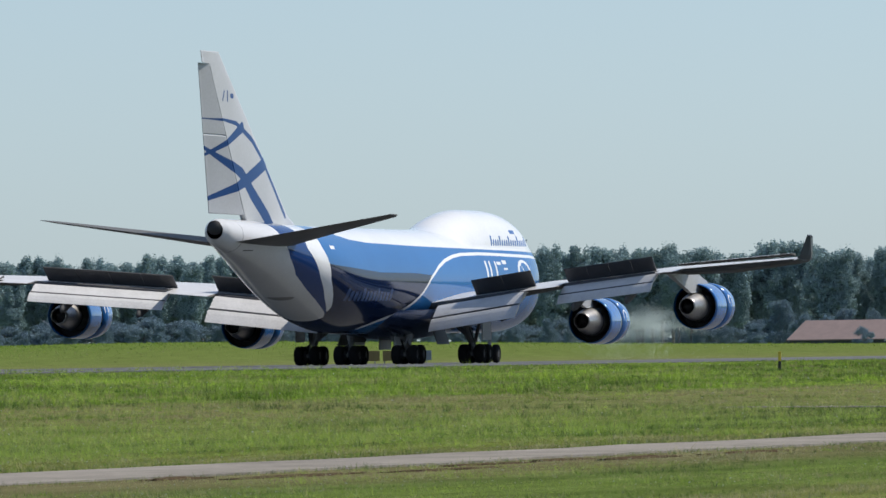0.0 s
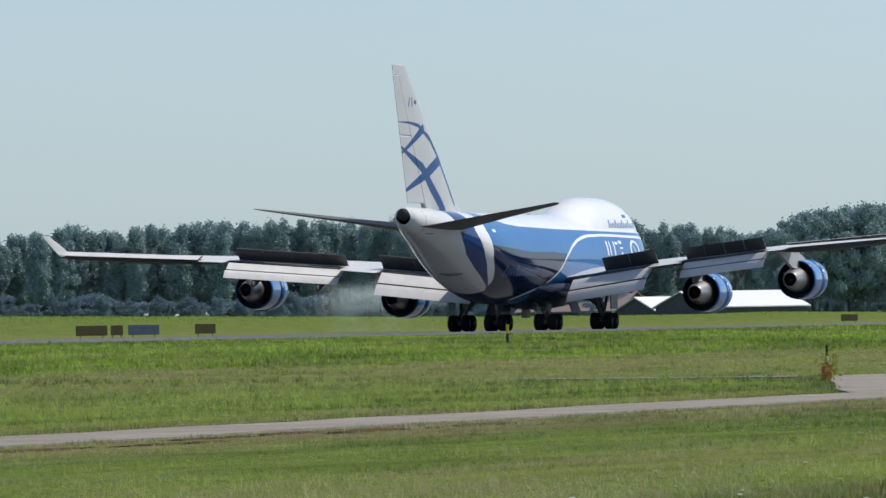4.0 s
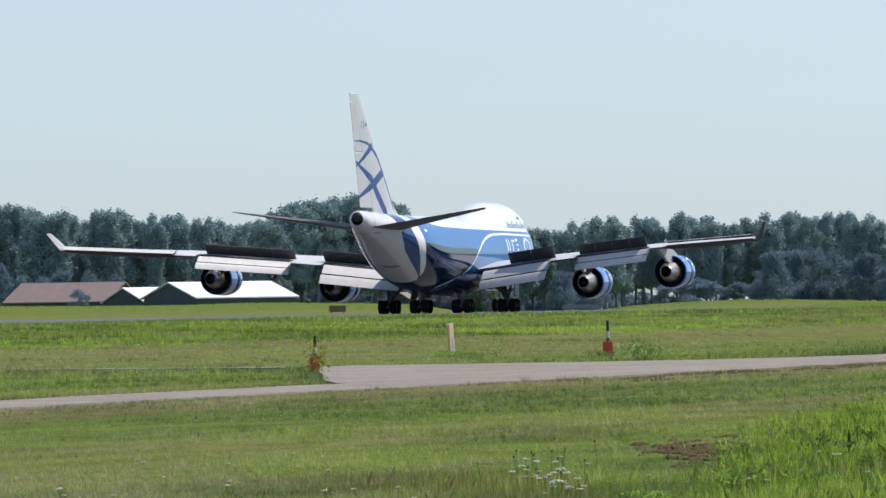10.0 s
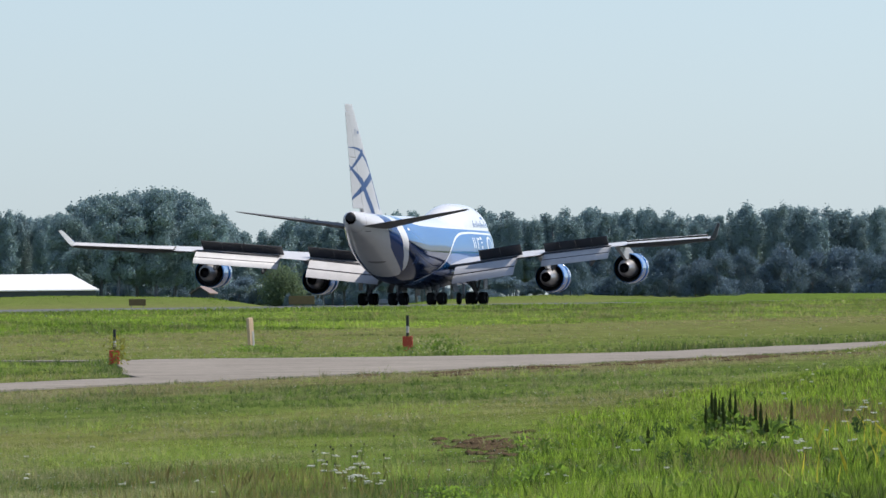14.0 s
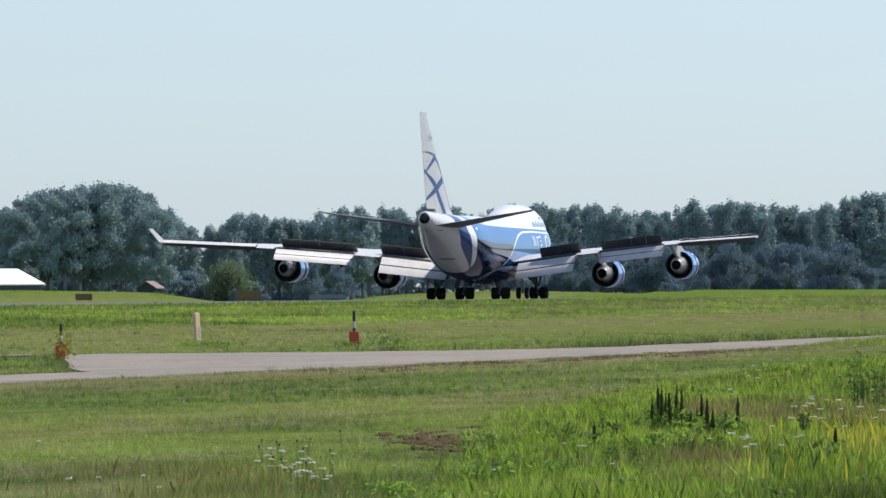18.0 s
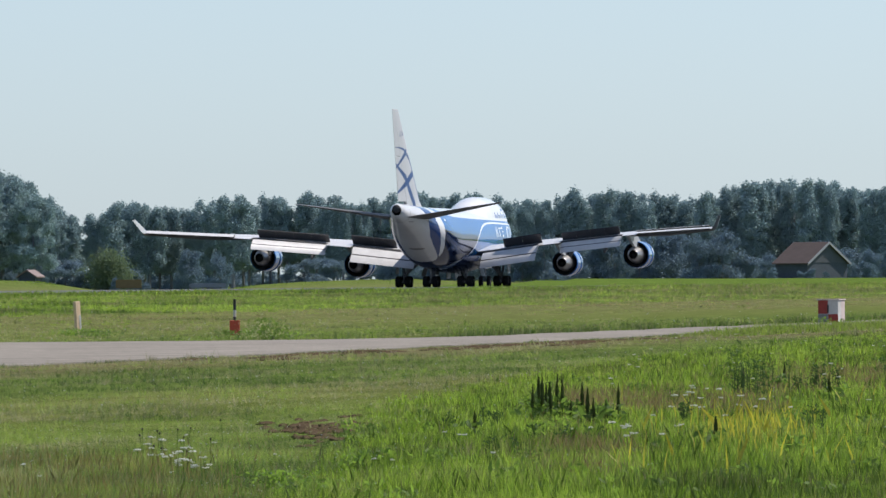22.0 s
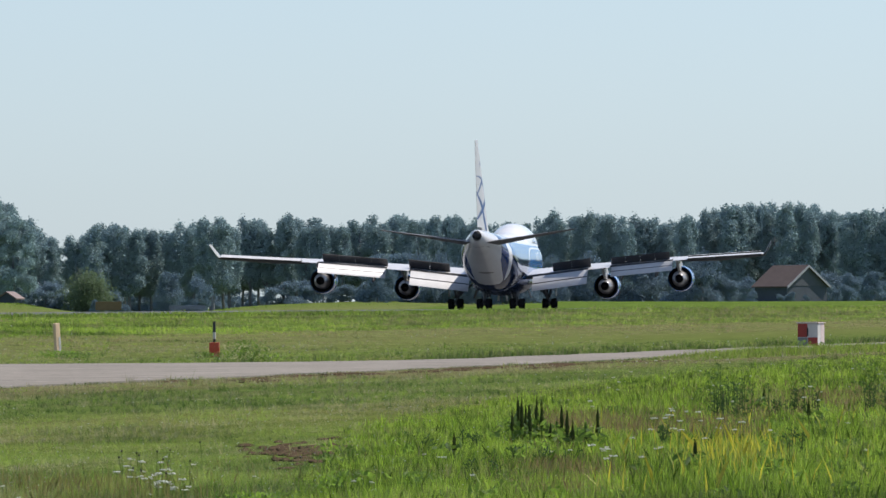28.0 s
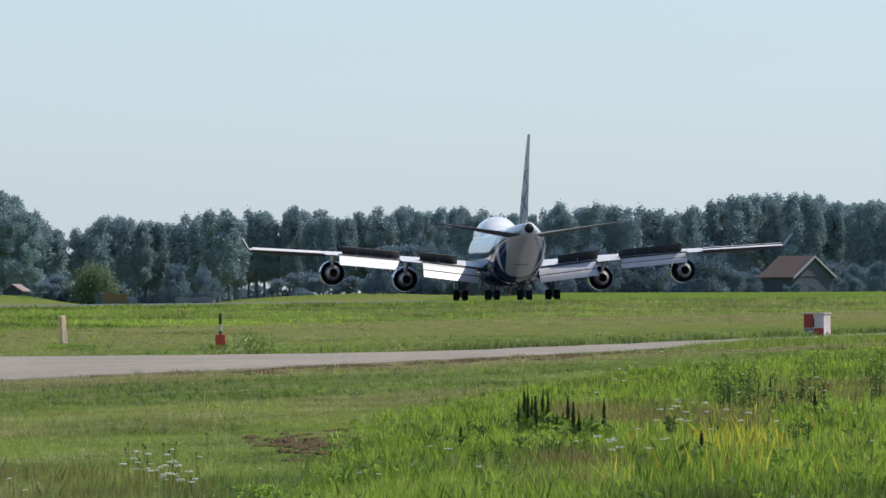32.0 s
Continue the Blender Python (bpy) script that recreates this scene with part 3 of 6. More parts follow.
                rings.append([(X(s0 + d * math.cos(a) - t * math.sin(a)), side * y, z0 + d * math.sin(a) + t * math.cos(a)) for d, t in q])
            v, f = loft(rings)
            f += [(0, 1, 2, 3), (7, 6, 5, 4)]
            part("spoiler", mesh_of("spoiler", v, f, SPOILER), None, wing, "raised spoiler panel")
    # winglet
    rings = []
    for t, (y, z, a, b) in enumerate(((31.35, 6.2, 45.4, 49.2), (31.6, 6.45, 46.0, 49.3), (32.3, 7.6, 49.0, 50.3))):
        c = b - a
        rings.append([(X(a + u * c), side * (y + w * 0.9), z + w * -0.4) for u, w in ((0, 0), (0.15, 0.11), (0.5, 0.12), (1, 0.02), (0.5, -0.12), (0.15, -0.11))])
    v, f = loft(rings)
    f += [(12, 13, 14, 15, 16, 17)]
    gapv = polyline_gap(33.5 - v[:, 0], v[:, 2], [(46, 6.3), (49.8, 7.5)])
    winglet = part("winglet", mesh_of("winglet", v, f, [WINGLET, WINGLET_OUT], False, {"bars": 0.12 - gapv}), None, wing, "winglet, white inside and dark outside, with crossing bars")
    b = bmesh.new()
    b.from_mesh(winglet.data)
    bmesh.ops.recalc_face_normals(b, faces=b.faces)
    for q in b.faces:
        q.material_index = 1 if q.normal.y * side > 0 else 0
    b.to_mesh(winglet.data)
    b.free()
    # engines on their pylons
    for y, s0, zc in ((11.75, 20.3, 2.62), (20.9, 28.6, 3.42)):
        build_engine(plane, side * y, s0, zc, wing_z(y), wing_le(y))
    return wing


SLEEVES, RUDDERS = [], []


def build_engine(plane, y, s0, zc, zw, le):
    nac = new("engine")
    nac.parent = plane
    nac.matrix_basis = pose(X(s0), y, zc)
    tagged(nac, "turbofan engine in a blue cowl, reverser open")

    def turned(name, prof, mat, label="", seg=44):
        v, f = lathe([(-d, r) for d, r in prof], seg)
        return part(name, mesh_of(name, v, f, mat, True), None, nac, label)

    turned("intake_lip", [(0.5, 1.16), (0.12, 1.20), (0.0, 1.27), (0.06, 1.36), (0.35, 1.43)], COWL_LIP, "polished intake lip")
    turned("fan_cowl", [(0.35, 1.43), (1.2, 1.50), (2.5, 1.50), (2.5, 1.46), (1.0, 1.22), (0.5, 1.16)], COWL, "blue fan cowl")
    turned("cascade", [(2.5, 1.40), (2.75, 1.40)], DARK, "open thrust reverser cascade")
    sleeve = turned("reverser_sleeve", [(2.72, 1.49), (3.8, 1.49), (4.7, 1.45), (5.15, 1.40), (5.12, 1.375), (4.2, 1.37), (2.72, 1.42)], COWL, "blue sliding reverser sleeve")
    SLEEVES.append(sleeve)
    turned("fan_duct", [(2.0, 1.2), (2.05, 0.2)], DARK)
    turned("duct_wall", [(2.9, 1.38), (4.4, 1.36), (4.7, 1.34)], DARK, "dark inside of the fan duct")
    turned("blocker", [(3.6, 1.37), (3.5, 0.90)], DARK, "blocked fan duct")
    turned("core_cowl", [(3.3, 0.95), (4.3, 0.97), (5.0, 0.92), (6.0, 0.76), (6.9, 0.56), (7.2, 0.50), (7.17, 0.47), (6.2, 0.60)], STEEL, "bare metal core nozzle")
    turned("nozzle_band", [(5.0, 0.935), (5.12, 0.915)], DARK, "dark joint in the nozzle")
    turned("exhaust_cone", [(6.0, 0.62), (6.3, 0.42), (6.7, 0.28), (6.95, 0.08), (7.0, 0.0)], DARK, "dark exhaust cone")
    turned("fan_spinner", [(0.9, 0.0), (1.2, 0.25), (1.6, 0.42), (1.62, 1.16)], DARK)
    # a plain pale crescent on each flank of the cowl
    for phi in (radians(14), radians(166)):
        vs, fs = [], []
        for i in range(25):
            a = -0.6 + 4.2 * i / 24
            for r in (0.28, 0.40):
                ang = phi + r * math.sin(a) / 1.51 * (1 if phi < 1.5 else -1)
                vs.append((-(1.65 + r * math.cos(a)), 1.512 * math.cos(ang), 1.512 * math.sin(ang)))
        for i in range(24):
            fs.append((2 * i, 2 * i + 1, 2 * i + 3, 2 * i + 2))
        part("emblem", mesh_of("emblem", vs, fs, LETTER, True), None, nac, "pale crescent emblem")
    # pylon: from the cowl up to the wing
    bm = bmesh.new()
    zt = zw + 0.45 - zc
    prof = [(1.6, 1.40, 0.16), (3.4, 1.75, 0.20), (le - s0 + 0.6, zt, 0.22), (le - s0 + 5.0, zt - 0.5, 0.16), (6.4, 0.85, 0.12), (4.6, 0.9, 0.2)]
    va = [bm.verts.new((-d, w, z)) for d, z, w in prof]
    vb = [bm.verts.new((-d, -w, z)) for d, z, w in prof]
    bm.faces.new(va)
    bm.faces.new(vb[::-1])
    for i in range(len(prof)):
        j = (i + 1) % len(prof)
        bm.faces.new((va[i], vb[i], vb[j], va[j]))
    bmesh.ops.recalc_face_normals(bm, faces=bm.faces)
    part("pylon", bm, GREY, nac, "grey engine pylon")


def build_tail(plane):
    for side in (1, -1):
        rings = []
        for y, a, b, z, th in ((0.6, 57.4, 67.0, 7.52, 0.95), (1.6, 58.4, 67.1, 7.66, 0.85), (6.0, 62.1, 67.7, 8.32, 0.5), (10.7, 66.1, 68.5, 8.99, 0.2), (11.08, 67.0, 68.7, 9.05, 0.1)):
            rings.append(airfoil(y, a, b, z, th * 1.45, 0.995, side, -0.04, 10))
        v, f = loft(rings)
        k = len(rings[0])
        f += [list(range((len(rings) - 1) * k, len(rings) * k))]
        me = mesh_of("tailplane", v, f, TAIL_GREY, True)
        b = bmesh.new()
        b.from_mesh(me)
        bmesh.ops.recalc_face_normals(b, faces=b.faces)
        b.to_mesh(me)
        b.free()
        part("tailplane", me, None, plane, "grey tailplane")
    # fin and rudder share one paint pattern
    stripes = [([(69.7, 15.0), (66.8, 14.98), (64.4, 14.8), (61.2, 13.85), (59.2, 12.8), (56.8, 11.0), (54.7, 9.3)], 0.13),
               ([(70.2, 13.7), (67.2, 12.8), (63.4, 11.75), (61.5, 10.6), (58.6, 9.1), (57.6, 8.4)], 0.30),
               ([(70.0, 12.3), (67.2, 13.2), (63.2, 14.6)], 0.26), ([(68.8, 9.8), (63.2, 11.2), (58.5, 12.5)], 0.26),
               ([(66.9, 16.15), (66.6, 16.7)], 0.13), ([(66.0, 16.15), (66.0, 16.7)], 0.13), ([(65.3, 16.45), (64.9, 16.45)], 0.16)]

    def bars(v):
        s, z = 33.5 - v[:, 0], v[:, 2]
        out = np.full(len(v), -9.0)
        for pts, w in stripes:
            grow = np.clip((70.5 - s) / 8, 0.25, 1.1)
            out = np.maximum(out, 1.4 * w * grow - polyline_gap(s, z, pts))
        return {"bars": out}

    def fin_le(z):
        return float(np.interp(z, [8.4, 9.3, 19.06], [51.0, 53.6, 67.3]))

    def fin_te(z):
        return float(np.interp(z, [8.4, 19.06], [66.7, 70.9]))

    def hinge(z):
        return fin_le(z) + 0.70 * (fin_te(z) - fin_le(z)) if z < 18.35 else fin_te(z)

    def sym(z, u0, u1, le, te, th, k=56):
        pts = []
        for i in range(k + 1):
            u = u0 + (u1 - u0) * i / k
            t = th * (1.45 * math.sqrt(max(u, 0)) - 0.63 * u - 1.75 * u * u + 1.42 * u ** 3 - 0.5 * u ** 4)
            pts.append((le + u * (te - le), max(t, 0.012)))
        return [(X(s), t, z) for s, t in pts] + [(X(s), -t, z) for s, t in pts[::-1]]

    def surface(name, zs, u0, u1, parent, label):
        rings = []
        for z in zs:
            le, te = fin_le(z), fin_te(z)
            rings.append(sym(z, u0, u1 if z < 18.35 or u0 > 0 else 1.0, le, te, float(np.interp(z, [8.4, 19], [0.62, 0.17]))))
        v, f = loft(rings)
        at = bars(v)
        k = len(rings[0])
        f += [list(range(k))[::-1], list(range((len(rings) - 1) * k, len(rings) * k))]
        me = mesh_of(name, v, f, FIN, True, at)
        ob = part(name, me, None, parent, label)
        return ob

    surface("fin", list(np.linspace(8.4, 18.3, 130)) + [18.36, 19.0, 19.06], 0.0, 0.697, plane, "white tail fin with blue crossing bars")
    lower = surface("rudder", list(np.linspace(9.25, 14.02, 64)), 0.701, 1.0, plane, "white lower rudder with blue bars")
    upper = surface("rudder", list(np.linspace(14.04, 18.32, 56)), 0.701, 1.0, plane, "white upper rudder")
    base, head = Vector((X(hinge(9.25)), 0, 9.25)), Vector((X(hinge(18.32)), 0, 18.32))
    for ob in (lower, upper):
        RUDDERS.append((ob, base, (head - base).normalized()))


def build_gear(plane):
    def wheel(parent, x, y, z, r, w):
        v, f = lathe([(-w / 2, r * 0.45), (-w / 2, r * 0.78), (-w * 0.42, r * 0.93), (-w * 0.2, r), (w * 0.2, r), (w * 0.42, r * 0.93), (w / 2, r * 0.78), (w / 2, r * 0.45)], 28)
        ob = part("wheel", mesh_of("tyre", v[:, [1, 0, 2]], f[:, ::-1], TYRE, True), None, parent, "black tyre")
        ob.matrix_basis = pose(x, y, z)
        bm = bmesh.new()
        bm_tube(bm, (0, -w * 0.44, 0), (0, w * 0.44, 0), r * 0.47, r * 0.47, 18)
        part("hub", bm, DARK, ob, "dark wheel hub")

    for s, y, lean in ((30.5, 5.5, 1), (30.5, -5.5, 1), (33.55, 1.92, 0), (33.55, -1.92, 0)):
        g = new("main_landing_gear")
        g.parent = plane
        g.matrix_basis = pose(X(s), y, 0)
        tagged(g, "four-wheel main landing gear bogie")
        for dx in (0.74, -0.74):
            for dy in (0.53, -0.53):
                wheel(g, dx, dy, 0.62, 0.62, 0.60)
            bm = bmesh.new()
            bm_tube(bm, (dx, -0.5, 0.62), (dx, 0.5, 0.62), 0.09, 0.09, 10)
            part("axle", bm, STRUT, g)
            for dy in (0.18, -0.18):
                bm = bmesh.new()
                bm_tube(bm, (dx, dy - 0.09, 0.62), (dx, dy + 0.09, 0.62), 0.30, 0.30, 16)
                part("brake", bm, DARK, g, "dark brake pack")
        sgn = math.copysign(1, y)
        bm = bmesh.new()
        bm_tube(bm, (-0.85, 0, 0.62), (0.85, 0, 0.62), 0.13, 0.13, 10)
        part("bogie_beam", bm, STRUT, g)
        bm = bmesh.new()
        top = (0.1, -sgn * 0.9 * lean, 3.6 if lean else 2.6)
        bm_tube(bm, (0, 0, 0.6), (0.05, -sgn * 0.35 * lean, 1.7), 0.18, 0.18, 12)
        bm_tube(bm, (0.05, -sgn * 0.35 * lean, 1.6), top, 0.27, 0.30, 12)
        part("strut", bm, STRUT, g, "oleo strut")
        bm = bmesh.new()
        if lean:
            bm_tube(bm, (0.0, 0, 1.35), (0.5, -sgn * 2.2, 3.2), 0.15, 0.15, 8)
            bm_tube(bm, (0.9, 0.2 * sgn, 3.3), (0, 0, 1.4), 0.12, 0.12, 8)
        else:
            bm_tube(bm, (1.7, 0, 2.4), (0, 0, 1.2), 0.14, 0.14, 8)
            bm_tube(bm, (0, -sgn * 1.0, 2.3), (0, 0, 1.3), 0.13, 0.13, 8)
        part("brace", bm, STRUT, g)
        bm = bmesh.new()
        bm_tube(bm, (-0.25, 0.1, 0.75), (-0.55, -0.1 * sgn, 1.25), 0.06, 0.05, 8)
        bm_tube(bm, (-0.55, -0.1 * sgn, 1.25), (-0.15, -0.3 * sgn * lean, 1.8), 0.05, 0.06, 8)
        part("torsion_link", bm, STRUT, g)
        bm = bmesh.new()
        bm_tube(bm, (0.6, 0.25, 0.7), (0.2, 0.22, 2.3), 0.035, 0.035, 6)
        bm_tube(bm, (-0.2, -0.28, 0.7), (-0.1, -0.5 * sgn, 2.6), 0.03, 0.03, 6)
        bm_tube(bm, (-0.1, 0.3, 1.1), (0.4, -0.9 * sgn, 2.5), 0.06, 0.06, 6)
        part("hydraulic_line", bm, DARK, g, "dark hydraulic lines")
        bm = bmesh.new()
        if lean:
            bm_box(bm, -1.0, 1.0, sgn * 0.72, sgn * 0.78, 1.5, 3.2, 0.02)
        else:
            bm_box(bm, -1.1, 1.1, -sgn * 0.62, -sgn * 0.56, 1.25, 2.35, 0.02)
        part("gear_door", bm, GREY, g, "hanging gear door")
    for y, s0, s1, z0, tip in ((0.45, 29.4, 32.0, 0.95, 0.05), (-0.45, 29.4, 32.0, 0.95, -0.05), (3.0, 29.0, 31.8, 1.25, 0.35), (-3.0, 29.0, 31.8, 1.25, -0.35), (1.1, 32.4, 35.2, 1.45, 0.2), (-1.1, 32.4, 35.2, 1.45, -0.2)):
        bm = bmesh.new()
        for q in bm_box(bm, X(s1), X(s0), y - 0.03, y + 0.03, z0, 2.3):
            if q.co.z < 2:
                q.co.y += tip
        part("body_gear_door", bm, GREY if abs(y) < 1 else TAIL_GREY, plane, "open belly door")
    g = new("nose_landing_gear")
    g.parent = plane
    g.matrix_basis = pose(X(7.6), 0, 0)
    tagged(g, "two-wheel nose landing gear")
    for dy in (0.46, -0.46):
        wheel(g, 0, dy, 0.62, 0.62, 0.42)
    bm = bmesh.new()
    bm_tube(bm, (0, 0, 0.6), (0.15, 0, 2.4), 0.12, 0.15, 12)
    part("strut", bm, STRUT, g, "nose strut")


def build_plane():
    plane = thing("airliner", pose(0, 0, 0), "blue and white four-engined cargo jet rolling along the runway", "airplane")
    build_fuselage(plane)
    for side in (1, -1):
        build_wing(plane, side)
    build_tail(plane)
    build_gear(plane)
    return plane


AIRLINER = build_plane()

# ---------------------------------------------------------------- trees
# the next two leaf colours carry the pale blue of distance haze
LEAF_HAZED = leafy(material("hazed_poplar_foliage", (0.300, 0.398, 0.416), 0.8, var=0.06, scale=0.35, fine=6, rand=0.08, spec=0.05), 0.12, 1.0)
SHRUB_LEAF_HAZED = leafy(material("hazed_willow_foliage", (0.190, 0.265, 0.330), 0.7, var=0.12, scale=0.4, fine=6, rand=0.12, spec=0.05), 0.2, 1.0)
LEAF_LONE = leafy(material("dense_bush_foliage", (0.150, 0.205, 0.135), 0.6, var=0.2, scale=0.5, fine=6, spec=0.2), 0.45, 1.2)
# bark is lightened towards blue-grey, with the haze before it mixed in
BARK_HAZED = material("hazed_grey_bark", (0.21, 0.22, 0.24), 0.9, var=0.3, scale=2.0)


def crown_mesh(name, lobes, count, leaf, mat, seed):
    """Many small leaf clumps spread through the lobes' shells."""
    rng = np.random.default_rng(seed)
    lobes = np.array(lobes, float)          # x y z rx ry rz
    wt = lobes[:, 3] * lobes[:, 4] * lobes[:, 5] ** 0.8
    pick = rng.choice(len(lobes), count, p=wt / wt.sum())
    u = rng.normal(size=(count, 3))
    u /= np.linalg.norm(u, axis=1)[:, None]
    r = rng.uniform(0.15, 1.0, count) ** 0.5 * (1 + 0.22 * rng.normal(size=count))
    c = lobes[pick, :3] + u * lobes[pick, 3:] * r[:, None]
    nrm = rng.normal(size=(count, 3)) * (1, 1, 0.45) + 0.3 * u
    nrm /= np.linalg.norm(nrm, axis=1)[:, None]
    a = np.cross(nrm, rng.normal(size=(count, 3)))
    a /= np.linalg.norm(a, axis=1)[:, None] + 1e-9
    b = np.cross(nrm, a)
    size = leaf * rng.uniform(0.55, 1.45, count)[:, None]
    corners = []
    for ang, rad in ((0.2, 1.0), (1.7, 0.75), (3.2, 1.05), (4.8, 0.8)):
        corners.append(c + size * rad * (math.cos(ang) * a + math.sin(ang) * b) + nrm * size * (0.25 if ang in (1.7, 4.8) else -0.1))
    v = np.stack(corners, 1).reshape(-1, 3)
    f = np.arange(count * 4).reshape(-1, 4)
    return mesh_of(name, v, f, mat)


def trunk_bm(height, r, rnd, limbs, spread):
    bm = bmesh.new()
    z, x, y = 0.0, 0.0, 0.0
    steps = 5
    for i in range(steps):
        nx, ny, nz = x + rnd.uniform(-.12, .12), y + rnd.uniform(-.12, .12), z + height / steps
        bm_tube(bm, (x, y, z), (nx, ny, nz), r * (1 - i / steps * 0.8), r * (1 - (i + 1) / steps * 0.8), 7, False)
        x, y, z = nx, ny, nz
    for i in range(limbs):
        h = height * rnd.uniform(0.25, 0.85)
        a = rnd.uniform(0, 6.28)
        ln = spread * rnd.uniform(0.5, 1.0)
        bm_tube(bm, (0, 0, h), (ln * math.cos(a), ln * math.sin(a), h + ln * rnd.uniform(0.8, 1.6)), r * 0.35, r * 0.08, 5, False)
    return bm


def make_tree(kind, seed):
    rnd = random.Random(seed)
    H = 16.0
    lobes = []
    if kind == "poplar":
        w = rnd.uniform(2.5, 3.2)
        ups = [(rnd.uniform(0, 6.28), rnd.uniform(0.15, 0.85), rnd.uniform(0.80, 1.0)) for i in range(8)]      # rising limbs, each its own plume
        for i in range(60):
            a, out, tall = ups[i % 8]
            t = rnd.random() ** 0.85 * tall if i > 5 else i / 5
            env = w * math.sin(math.pi * (0.17 + t * 0.66)) ** 0.6
            a, rr = a + rnd.uniform(-0.5, 0.5), env * out * rnd.uniform(0.7, 1.1)
            k = (1.1 - 0.2 * t) * rnd.uniform(0.8, 1.25)
            lobes.append((rr * math.cos(a), rr * math.sin(a), 4.2 + t * 10.9, 0.82 * k, 0.82 * k, rnd.uniform(0.8, 1.5)))
        n, leaf, spread = 20000, 0.14, 1.8
    elif kind == "oak":
        for i in range(60):
            a, t = rnd.uniform(0, 6.28), rnd.random()
            rr = 4.4 * math.sqrt(rnd.random()) * math.sin(math.pi * (0.25 + 0.6 * t))
            q = rnd.uniform(0.8, 1.5)
            lobes.append((rr * math.cos(a), rr * math.sin(a), 2.6 + t * 11.8, q, q, q * rnd.uniform(0.75, 1.1)))
        n, leaf, spread = 25000, 0.155, 3.5
    else:                                     # round bush, 6 m high
        H = 6.0
        for i in range(28):
            a, t = rnd.uniform(0, 6.28), rnd.random()
            rr = 2.5 * math.sqrt(rnd.random()) * math.sin(math.pi * (0.35 + 0.5 * t))
            q = rnd.uniform(0.55, 1.05)
            lobes.append((rr * math.cos(a), rr * math.sin(a), 0.45 + t * 4.7, q, q, q * rnd.uniform(0.8, 1.1)))
        n, leaf, spread = 9000, 0.10, 2.0
    if kind == "lone":                        # one dense dome
        lobes = [(0, 0, 2.6, 2.3, 2.3, 2.5), (1.0, 0.3, 2.0, 1.9, 1.9, 1.9), (-1.0, -0.2, 2.0, 1.9, 1.9, 1.9), (0.3, -0.6, 3.6, 1.7, 1.7, 1.8), (-0.5, 0.4, 3.8, 1.6, 1.6, 1.6), (0, 0, 1.0, 2.3, 2.3, 1.0)]
        n = 9000
    label = {"lone": "lone rounded dense green bush out on the field", "poplar": "slender dark green poplar in a windbreak row", "oak": "broad full-crowned dark green tree", "bush": "rounded leafy shrub at the edge of the field"}[kind]
    t = thing({"poplar": "poplar_tree", "oak": "broadleaf_tree", "bush": "shrub", "lone": "round_bush"}[kind], pose(0, 0, 0), label, "bush" if H < 7 else "tree", "trees behind the airfield")
    part("trunk", trunk_bm(H * 0.85, 0.26 if kind != "bush" else 0.12, rnd, 7, spread), BARK_HAZED, t, "bare grey trunk")
    part("crown", crown_mesh("crown", lobes, n, leaf, {"bush": SHRUB_LEAF_HAZED, "lone": LEAF_LONE}.get(kind, LEAF_HAZED), seed), None, t)
    return t


def at_bearing(az, d):
    x, y = d * math.sin(radians(az)), d * math.cos(radians(az))
    return x, y, float(ground_z(x, y))


TREE_H = ([-12, -9.7, -7, -5.4, -4.6, -3.6, -2.1, -1.95, -1.75, -1.5, -0.5, 1.3, 1.7, 2.1, 2.4, 3.4, 6], [.60, .62, .63, .645, .65, .60, .54, .48, .465, .51, .527, .548, .525, .53, .59, .595, .59])


